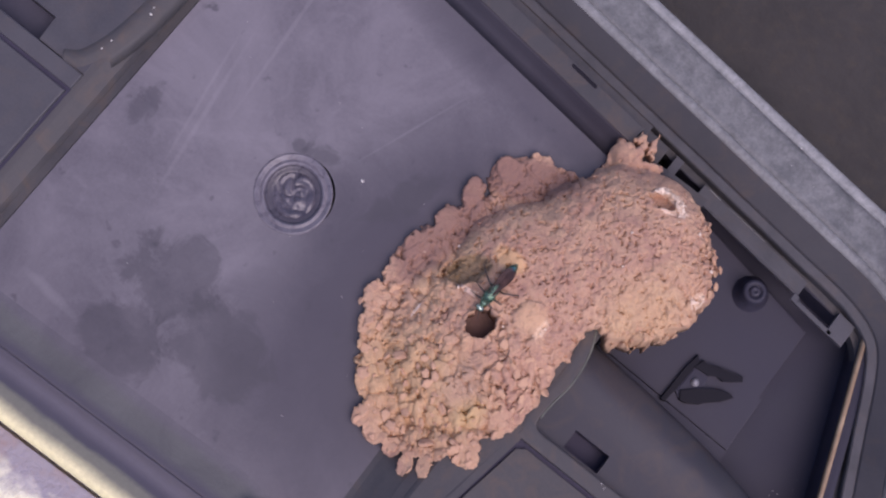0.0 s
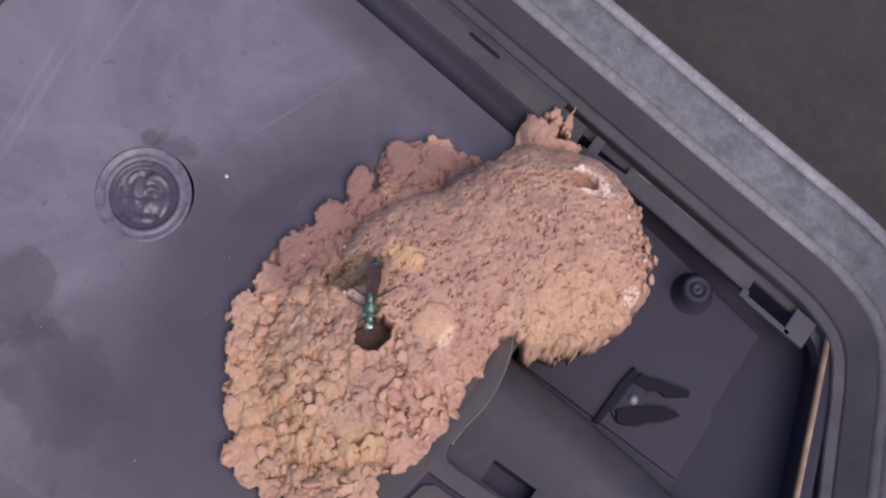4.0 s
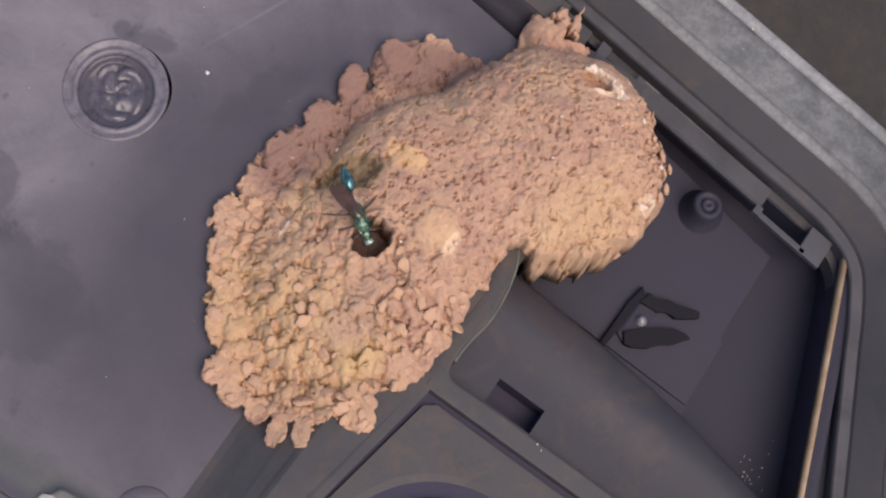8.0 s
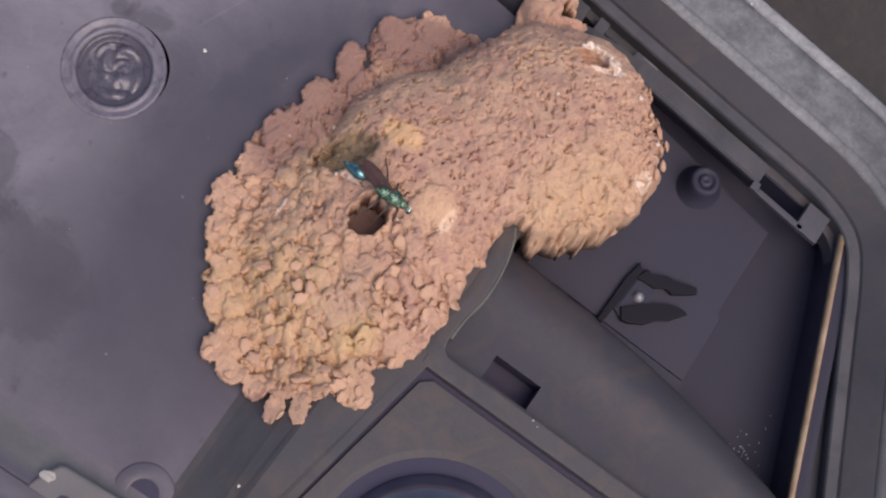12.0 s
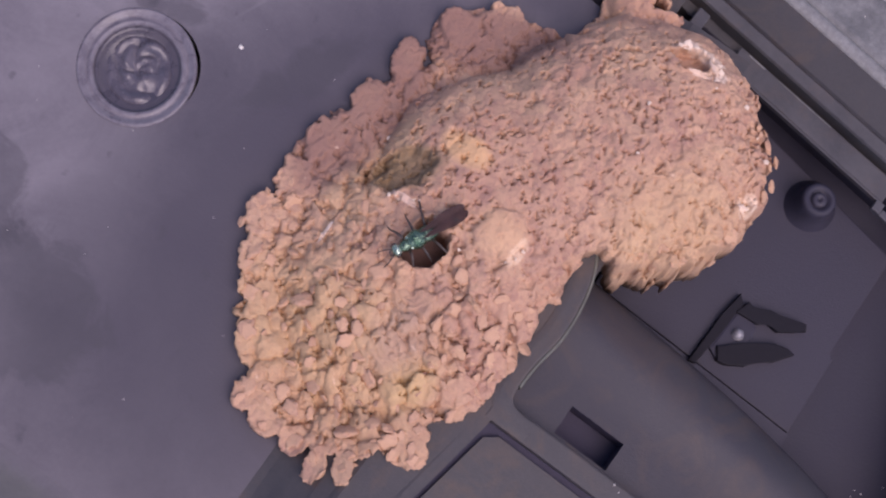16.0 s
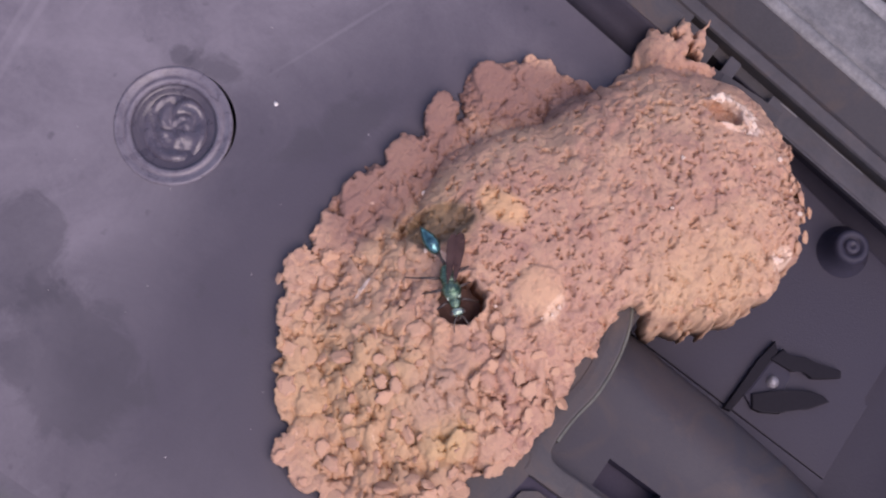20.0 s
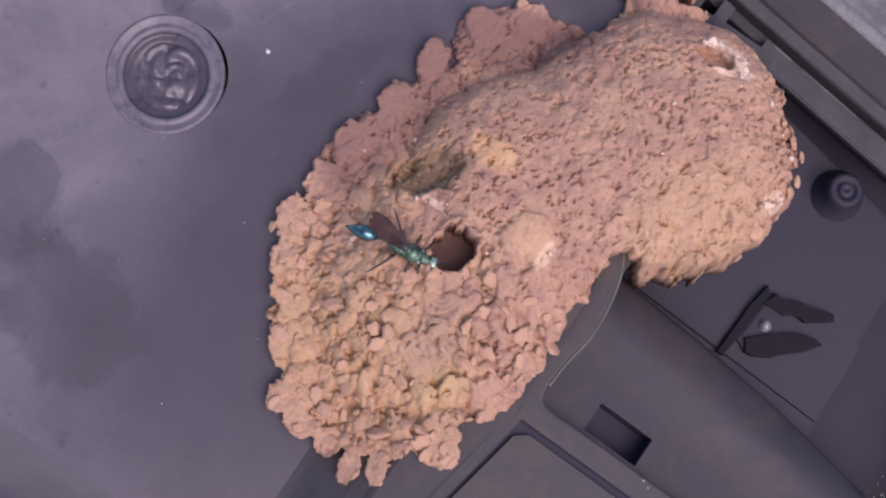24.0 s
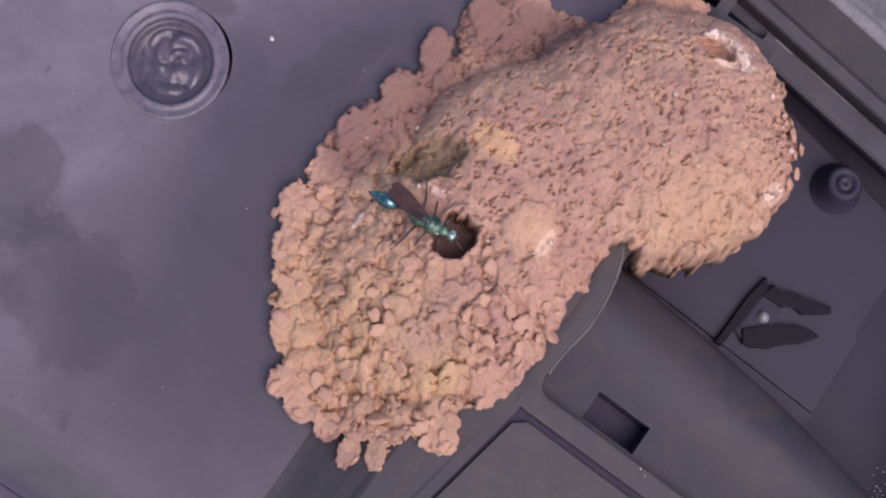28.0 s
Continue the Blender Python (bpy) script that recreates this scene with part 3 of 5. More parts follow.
def build_pocket():
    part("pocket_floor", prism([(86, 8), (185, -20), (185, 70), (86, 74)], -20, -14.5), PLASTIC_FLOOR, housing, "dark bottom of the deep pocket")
    part("pocket_plate", prism([(88, 20.6), (132.3, 19.6), (131.8, 36), (130.3, 36.2), (130.4, 58.6), (88, 66)], -16, -10.0, 0.3), PLASTIC_PLATE, housing, "smooth grey plate in the pocket")
    part("pocket_step", prism([(88, 10), (133, 4), (132.6, 19.4), (88, 20.4)], -16, -10.12), PLASTIC_PLATE, housing)
    screw = part("screw_boss", lathe([(5.2, -10.2), (4.0, -8.6), (3.5, -6.2), (3.2, -4.7), (2.8, -4.3), (2.0, -4.3), (1.8, -4.9), (1.2, -4.8), (0, -4.8)], 112.2, 57.4, 32), PLASTIC_FLOOR, housing, "round screw boss", smooth=True)
    part("screw_head", lathe([(1.5, -4.8), (1.3, -4.3), (0.5, -4.2), (0.3, -4.6), (0, -4.6)], 112.2, 57.4, 20), PLASTIC_PLATE, screw, "small worn screw head", smooth=True)
    # black spring clip standing on the plate
    clip = part("spring_clip", prism([(109.9, 19.2), (111.3, 19.4), (111.9, 26), (112.4, 33.8), (110.9, 35.2), (110.2, 30)], -10, -8.6, 0.3), BLACK, housing, "black plastic spring clip")
    for pts in (((111.9, 31.8), (113.0, 34.9), (114.6, 34.2), (117, 36.0), (120.5, 36.4), (123.9, 37.9), (124.6, 36.7), (122.5, 35), (120.3, 33.4), (118, 33.6), (116.3, 32.2)), ((112.7, 24.4), (114.2, 22.2), (115.9, 22.5), (118.9, 24.4), (120.4, 26.6), (122.9, 28.4), (125.3, 31.8), (123.6, 32), (121.1, 31.3), (118.4, 29.4), (115.7, 27.3))):
        part("prong", prism(pts, -9.9, -8.4, 0.3), BLACK, clip)
    part("ramp", prism([(111.6, 23.6), (114.0, 22.4), (117.6, 27.6), (117.0, 31.6), (113.6, 34.4), (112.2, 33.0)], -10, -9.2, 0.6), PLASTIC_FLOOR, clip, "dark sloping foot of the clip")
    part("tip", lathe([(1.3, -9.4), (1.0, -8.5), (0.5, -8.1), (0, -8.0)], 114.7, 28.7, 14), SHINY, clip, "shiny worn clip tip", smooth=True)
    # thin ledge along the rim, with two gaps, over a dark wall
    def ledge(xa, xb, din, dout, z0, z1, mat, name="ledge"):
        part(name, prism([(xa, top_line(xa, 76.8) + din), (xb, top_line(xb, 76.8) + din), (xb, top_line(xb, 76.8) + dout), (xa, top_line(xa, 76.8) + dout)], z0, z1, 0.2 if name == "ledge" else 0.0), mat, housing)
    ledge(62, 70.5, -7.0, -1.4, -8, -1.6, PLASTIC_BROWN)
    ledge(73.4, 76.0, -6.6, -1.2, -6, -1.7, PLASTIC)
    ledge(84, 121.5, -6.0, -1.5, -3.5, -2.1, PLASTIC_SHELF)
    ledge(84, 121.5, -6.4, -6.0, -3.5, -2.15, PLASTIC)
    ledge(86, 90, -1.95, -1.6, -2.12, -2.0, PLASTIC_RIM)
    ledge(93, 106, -1.85, -1.6, -2.12, -2.0, PLASTIC_RIM)
    ledge(120.4, 122.2, -8.2, -6.0, -3.5, -2.1, PLASTIC)
    ledge(122.2, 134.5, -8.3, -6.9, -3.5, -2.2, PLASTIC)
    ledge(133.0, 138.6, -8.2, -1.45, -3.5, -2.2, PLASTIC)
    ledge(72, 140, -2.6, -1.4, -15.5, -4.6, PLASTIC_FLOOR, "pocket_wall")
    # the end wall of the pocket with its thin worn edge
    line = [(141.0, 68.0), (148.0, 49.2), (157.3, 23.8), (167.0, -3.0)]
    part("end_edge", sweep(line, [(-0.6, -2.9), (-0.55, -1.5), (-0.1, -1.1), (0.5, -1.2), (0.8, -2.1)]), EDGE_WORN, housing, "worn pale brown edge of the pocket wall", smooth=True)
    part("end_wall", sweep(line, [(-0.35, -15.5), (-0.3, -2.1), (0.7, -2.1), (2.2, -1.9), (3.2, -1.9), (3.4, -15.5)]), PLASTIC_FLOOR, housing)


SHINY = plastic("shiny_worn_plastic", (0.1, 0.095, 0.105), (0.3, 0.29, 0.3), 0.2, 0.7, 0.0, 400, 0.7)
EDGE_WORN = plastic("worn_brown_edge", (0.24, 0.155, 0.09), (0.42, 0.3, 0.19), 0.6, 0.8, 0.3, 200)
build_pocket()


def build_far_compartment():
    # beyond the panel: a bar, a lip and the second square cover
    bar = [(-53.2, 0.03), (-53.6, -0.35), (-55.8, -0.45), (-56.2, 0.4), (-56.8, 1.4), (-58.4, 2.5), (-60.6, 3.2), (-62.4, 3.5), (-62.4, -10), (-53.2, -10)]
    bm = bmesh.new()
    a = [bm.verts.new((x, -80, z)) for x, z in bar]
    b = [bm.verts.new((x, 86, z)) for x, z in bar]
    n = len(bar)
    for k in range(n):
        bm.faces.new((a[k], a[(k + 1) % n], b[(k + 1) % n], b[k]))
    part("middle_bar", bm, PLASTIC_BROWN, housing, "dull dark plastic cross bar")
    part("cover_bed", prism([(-190, -90), (-62, -90), (-62, -12), (-190, -12)], -10, 3.2), GAP, housing)
    part("cover", prism([(-190, -90), (-63.4, -90), (-63.4, -16.8), (-190, -16.8)], -10, 4.2, 0.5), PLASTIC, housing, "flat dark plastic cover")
    part("cover_lip", prism([(-190, -15.6), (-62.4, -15.6), (-62.4, -10.8), (-190, -10.8)], -10, 4.3, 0.4), PLASTIC, housing)
    part("channel", prism([(-190, -2.8), (-78.2, -2.8), (-78.2, -10.6), (-62.3, -10.6), (-62.3, 86), (-190, 100)], -10, 3.4, 0.4), PLASTIC, housing)
    part("opening_floor", prism([(-190, -10.7), (-78.3, -10.7), (-78.3, -2.9), (-190, -2.9)], -10, -4.0), PLASTIC_DEEP, housing)
    ridge = curve_between([(-60.5, 60), (-60.8, 24), (-62.0, 6), (-65.5, -6), (-70, -10)], 8)
    part("rib", sweep(ridge, [(-3.2, 2.6), (-1.6, 3.7), (-0.4, 4.1), (1.0, 3.95), (3.0, 3.3), (6, 2.5)]), PLASTIC_BROWN, housing, "curved dusty rib", smooth=True)


build_far_compartment()


def build_low_corner():
    # lug, slot and round boss where the bar meets the low rim
    lug = part("lug", prism([(39.4, -75.4), (40.4, -71.4), (42.0, -68.6), (43.0, -68.0), (55.6, -66.9), (57.4, -67.6), (58.6, -69.4), (60.0, -75.0)], -1, 4.0, 1.0, 4), LUG, housing, "small flat mounting lug", smooth=True)
    # slot and boss hole are flat pieces coloured for their shaded depth
    part("slot", prism([(45.4, -73.6), (45.6, -72.8), (46.4, -72.4), (50, -72.0), (56.6, -71.4), (57.2, -73.0), (50, -73.7), (46.2, -74.0)], 3.9, 4.05), GAP, lug, "dark slot in the lug")
    boss = part("boss", lathe([(6.1, -0.5), (6.0, 0.1), (5.6, 0.25), (3.2, 0.4), (2.9, 0.3), (2.75, 0.02)], 57.2, -63.9, 40), PANEL, housing, "round boss with a dark hole", smooth=True)
    part("hole", lathe([(2.8, 0.06), (0, 0.06)], 57.2, -63.9, 28), GAP, boss)
    bm = bmesh.new()
    bmesh.ops.create_icosphere(bm, subdivisions=2, radius=1)
    for v in bm.verts:
        v.co *= 1 + 0.35 * noise.noise(v.co * 1.7)
        x, y, z = v.co
        v.co = (41.6 + 1.6 * x + 0.4 * y, -71.4 + 1.1 * y, 3.9 + 0.7 * z)
    part("chip", bm, CHIP, housing, "cream chip stuck beside the lug")


LUG = plastic("olive_lug_plastic", (0.11, 0.103, 0.1), (0.18, 0.17, 0.16), 0.6, 0.5, 0.1, 90)
CHIP = plastic("cream_chip", (0.28, 0.26, 0.23), (0.42, 0.39, 0.34), 0.8, 0.7, 0.0, 300)
build_low_corner()


def build_slab():
    m, nt, b = nodes_of("sunlit_stone")
    at = place(nt)
    col = blend(nt, span(nt, noise_of(nt, at, 28, 5, 0.6, 0.5), 0.52, 0.62), (0.3, 0.27, 0.31), (0.6, 0.55, 0.5))
    # sunlight on the ground away from the rim is painted as bright cream
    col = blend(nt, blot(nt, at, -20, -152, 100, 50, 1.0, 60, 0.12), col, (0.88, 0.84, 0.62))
    col = blend(nt, span(nt, noise_of(nt, at, 110, 4), 0.52, 0.7, 0, 0.6), col, (0.3, 0.19, 0.16))
    nt.links.new(col, b.inputs["Base Color"])
    b.inputs["Roughness"].default_value = 0.9
    bumped(nt, b, noise_of(nt, at, 500, 5, 0.6), 0.001)
    bm = prism([(-130, -260), (60, -262), (62, -90.6), (40, -91.6), (-20, -94.4), (-130, -99.4)], GROUND_Z - 1, GROUND_Z + 30, 1.5, 3)
    # lower step along the front, added to lighten the gap beside the rim
    step = prism([(-129, -200), (59, -200), (61, -89.2), (40, -90.0), (-20, -92.8), (-129, -97.6)], GROUND_Z - 1.5, GROUND_Z + 25, 0.5, 2)
    spare = bpy.data.meshes.new("slab_step")
    step.to_mesh(spare)
    step.free()
    bm.from_mesh(spare)
    bpy.data.meshes.remove(spare)
    tagged(part("stone_slab", bm, m, None), "pale cream stone slab added for the sunlit ground past the rim", "stone slab")


build_slab()


def build_crumbs():
    """White and pale specks of dirt, too small and many to count."""
    rnd = random.Random(3)
    m, nt, b = nodes_of("pale_dirt")
    at = place(nt)
    nt.links.new(blend(nt, noise_of(nt, at, 900), (0.75, 0.72, 0.68), (0.55, 0.48, 0.4)), b.inputs["Base Color"])
    b.inputs["Roughness"].default_value = 0.9
    spots = []
    for _ in range(60):
        spots.append((rnd.gauss(152, 2.8), rnd.gauss(13, 4), -14.4, rnd.uniform(0.07, 0.24)))
    for _ in range(12):
        spots.append((rnd.uniform(90, 165), rnd.uniform(-12.4, -9.6), 6.3, rnd.uniform(0.06, 0.18)))
    for _ in range(40):
        x = rnd.uniform(-60, 130)
        spots.append((x, top_line(x, 74) + rnd.uniform(11, 21), 1.5, rnd.uniform(0.06, 0.2)))
    for x, y, z, r in ((74.7, 89.0, 1.4, 0.5), (93.9, 87.4, 1.4, 0.42), (98.1, 94.7, 1.6, 0.45), (-76, -39, 4.2, 0.4), (12.2, 14.0, 0.1, 0.55), (109.5, -9.6, 6.3, 0.4), (110.8, -10.2, 6.3, 0.3), (71.0, -52.6, 5.2, 0.4), (-59.2, 13, 4.6, 0.5), (-59.8, 15, 4.6, 0.35), (-62.5, 1, 4.9, 0.4), (-63, -2.2, 4.9, 0.35)):
        spots.append((x, y, z, r))
    for _ in range(30):
        spots.append((rnd.uniform(-50, 60), rnd.uniform(-65, 60), 0.02, rnd.uniform(0.05, 0.14)))
    verts, faces = [], []
    for x, y, z, r in spots:
        k = len(verts)
        for a in range(5):
            t = 2 * math.pi * a / 5 + rnd.random()
            q = r * rnd.uniform(0.6, 1.1)
            verts.append((x + q * math.cos(t), y + q * math.sin(t), z))
        verts.append((x, y, z + r * 0.9))
        faces += [(k + a, k + (a + 1) % 5, k + 5) for a in range(5)]
    tagged(new("dirt_specks", mesh_of("dirt_specks", verts, faces, m)), "pale specks of dirt scattered over the plastic", "dirt", kind="stuff")


build_crumbs()

# ---- mud nest ----
def worley(px, py, cell, seed):
    """Distance to the nearest and next of jittered points, a number for the nearest, and the way from it."""
    rng = np.random.default_rng(seed)
    ix, iy = np.floor(px / cell).astype(int), np.floor(py / cell).astype(int)
    ox, oy = ix.min() - 2, iy.min() - 2
    nx, ny = ix.max() - ox + 3, iy.max() - oy + 3
    jx, jy, num = rng.random((nx, ny)), rng.random((nx, ny)), rng.random((nx, ny))
    d1, d2, who = np.full(px.shape, 1e9), np.full(px.shape, 1e9), np.zeros(px.shape)
    wx, wy = np.zeros(px.shape), np.zeros(px.shape)
    for a in (-1, 0, 1):
        for b in (-1, 0, 1):
            i, j = ix - ox + a, iy - oy + b
            dx, dy = px - (ix + a + jx[i, j]) * cell, py - (iy + b + jy[i, j]) * cell
            d = np.hypot(dx, dy)
            near = d < d1
            d2 = np.where(near, d1, np.minimum(d2, d))
            who = np.where(near, num[i, j], who)
            wx, wy = np.where(near, dx, wx), np.where(near, dy, wy)
            d1 = np.where(near, d, d1)
    return d1 / cell, d2 / cell, who, wx / cell, wy / cell


def waves(px, py, cell, seed, octaves=3):
    rng = np.random.default_rng(seed)
    out, amp = np.zeros(px.shape), 1.0
    for _ in range(octaves):
        ix, iy = np.floor(px / cell).astype(int), np.floor(py / cell).astype(int)
        fx, fy = px / cell - ix, py / cell - iy
        fx, fy = fx * fx * (3 - 2 * fx), fy * fy * (3 - 2 * fy)
        ox, oy = ix.min(), iy.min()
        g = rng.random((ix.max() - ox + 2, iy.max() - oy + 2)) * 2 - 1
        i, j = ix - ox, iy - oy
        out += amp * ((g[i, j] * (1 - fx) + g[i + 1, j] * fx) * (1 - fy) + (g[i, j + 1] * (1 - fx) + g[i + 1, j + 1] * fx) * fy)
        cell, amp = cell / 2, amp / 2
    return out


# mounds of mud: centre, half axes, turn, height, in mm
MOUNDS = (
    (56.8, 25.8, 17.0, 26.9, 2.27, 6.5), (54.3, 40.0, 18.2, 10.8, 0.13, 5.0), (51.6, 13.6, 15.8, 24.4, -0.89, 6.5),
    (65.0, 23.0, 23.4, 27.5, -0.1, 19.0), (79.2, 40.2, 24.6, 24.0, 0.0, 23.0), (75.6, 54.6, 17.4, 11.4, -0.1, 20.0), (71.4, -6.6, 13.4, 18.6, -0.16, 9.0),
    (56.2, -10.6, 28.0, 20.6, -0.95, 15.5), (69.6, -2.9, 14.6, 27.6, -0.08, 14.5), (79.7, 26.4, 12.6, 16.6, -1.14, 15.5),
    (63.4, 61.6, 4.6, 6.0, 0.3, 8.5),
)
# flat plates of mud that stand out along the edge
BAR_PLATES = (
    (77.6, -24.6, 3.8, 5.4, 0.5, 8.8), (71.2, -34.0, 2.0, 3.8, 0.5, 7.0), (67.6, -36.6, 2.1, 3.6, 0.3, 6.4), (62.4, -35.4, 2.6, 3.0, -0.1, 5.6),
    (80.0, -13.5, 2.8, 4.6, 0.1, 8.6), (81.4, -5.5, 2.4, 4.0, 0, 8.8), (81.6, 2.5, 2.5, 5.0, 0, 9.2),
)
PANEL_PLATES = (
    (52.6, -33.4, 4.2, 3.6, 0.6, 5.2), (56.2, -36.0, 3.0, 2.6, 0, 4.6), (45.6, -26.2, 2.6, 3.4, 0.5, 4.6), (43.0, -19.8, 3.2, 3.6, 0.5, 5.0),
    (36.8, -14.8, 3.0, 3.4, 0.1, 4.6), (34.4, -7.8, 3.6, 4.4, 0, 4.6), (34.2, 1.2, 3.6, 4.6, 0, 4.2), (34.4, 9.2, 3.4, 5.0, 0, 3.8),
    (36.0, 19.5, 3.2, 5.6, 0.2, 3.6), (37.6, 30.0, 3.2, 5.0, 0.2, 3.8), (41.0, 40.2, 4.0, 4.2, 0, 4.4), (47.0, 47.0, 4.4, 3.8, 0.3, 4.8),
)
TIP_PLATES = (
    (60.2, 60.8, 2.0, 3.6, 0.2, 6.5), (60.4, 64.0, 1.7, 3.2, 0.6, 6.8), (64.2, 67.8, 2.2, 3.4, 0.6, 7.5), (66.6, 68.0, 1.1, 3.2, 0.2, 7.5), (68.2, 66.6, 1.2, 2.6, 0.4, 7.5), (62.8, 69.0, 0.8, 2.6, 0.5, 7.2),
)
LUMPS = BAR_PLATES + PANEL_PLATES + TIP_PLATES


# the body under the skin: two tubes side by side and the slope of pellets below them
BODY = ((82.0, 40.0, 29.0, 25.5, 19.6, 0.42), (70.0, 20.0, 27.4, 24.0, 16.4, 0.4), (67.5, -0.5, 30.0, 31.0, 13.2, 0.8), (65.4, 66.0, 8.5, 8.0, 8.6, 0.35))


def warped(px, py, cell, seed, bend, fine=0.75):
    bx = px + bend * waves(px, py, cell * 1.6, seed + 1) + fine * bend * waves(px, py, cell * 0.45, seed + 2)
    by = py + bend * waves(px, py, cell * 1.6, seed + 3) + fine * bend * waves(px, py, cell * 0.45, seed + 4)
    return bx, by


def lumps(px, py, cell, seed, bend, fill):
    """Rounded pellets of mud, longer down the slope than across it, with gaps where one is missing."""
    bx, by = warped(px, py, cell, seed, bend, 0.25)
    d1, _, who, wx, wy = worley(0.77 * bx + 0.64 * by, (0.77 * by - 0.64 * bx) * 0.78, cell, seed)
    other = (who * 17.31) % 1.0
    reach = 0.52 + 0.26 * other
    dome = np.clip(1 - (d1 / reach) ** 2, 0, 1) ** 0.4
    lean = 0.42 * (wx * np.cos(who * 40) + wy * np.sin(who * 40))
    return np.where(who < fill, dome * (0.62 + 0.38 * other + lean), 0.0)


def gashes(px, py, cell, seed, length, width, fill):
    """Short open slits between the strokes of mud, most of them running one way."""
    bx, by = warped(px, py, cell * 0.6, seed, 0.3 * cell)
    _, _, who, wx, wy = worley(bx, by, cell, seed)
    other = (who * 23.7) % 1.0
    ang = 2.1 + 1.8 * (other - 0.5)
    u, v = wx * np.cos(ang) + wy * np.sin(ang), wy * np.cos(ang) - wx * np.sin(ang)
    size = 0.55 + 0.6 * ((who * 41.3) % 1.0)
    return np.where(who < fill, np.exp(-((u / (length * size)) ** 2) - (v / (width * size)) ** 2), 0.0)


def nest_form(px, py):
    """The smooth body: where mud is, and how high."""
    ragged = 0.045 + 0.10 * waves(px, py, 7, 3) + 0.10 * waves(px, py, 2.4, 14) + 0.06 * waves(px, py, 1.1, 4)
    total, plate = np.zeros(px.shape), np.zeros(px.shape)
    for cx, cy, a, b, turn, h in MOUNDS + LUMPS:
        c, s = math.cos(turn), math.sin(turn)
        u, v = (px - cx) * c + (py - cy) * s, -(px - cx) * s + (py - cy) * c
        r = (u / a) ** 2 + (v / b) ** 2 + ragged * (0.85 if a > 6 else 2.4 if cy < 58 else 4.5)
        if a < 6:
            plate = np.maximum(plate, np.clip((1.05 - r) / 0.3, 0, 1))
            r = np.clip(r, 0, 9) ** 4
        total += (np.maximum(0, h * np.sqrt(np.clip(1 - r, 0, 1))) / 10) ** 9
    edge = 10 * total ** (1 / 9)
    inside = edge > 0.6
    body = np.zeros(px.shape)
    for cx, cy, a, b, h, p in BODY:
        r = ((px - cx) / a) ** 2 + ((py - cy) / b) ** 2 + 0.05 * waves(px, py, 8, 15)
        body += (h * np.clip(1 - r, 0, 1) ** p / 10) ** 8
    body = 10 * (body + 0.3 ** 8) ** (1 / 8)
    edge = edge * 1.2 + 0.05
    z = (edge ** -5.0 + body ** -5.0) ** -0.2
    # the mud lies over the bar where it meets it
    bar = np.interp(px, (59.5, 65, 70, 74, 87.5, 88.5), (0, 3.2, 4.6, 6.3, 6.5, 0)) * np.clip((24 - py) / 4, 0, 1)
    z = np.where(inside, np.maximum(z, bar + 0.5 + 0.14 * z), z)
    return z, inside, plate


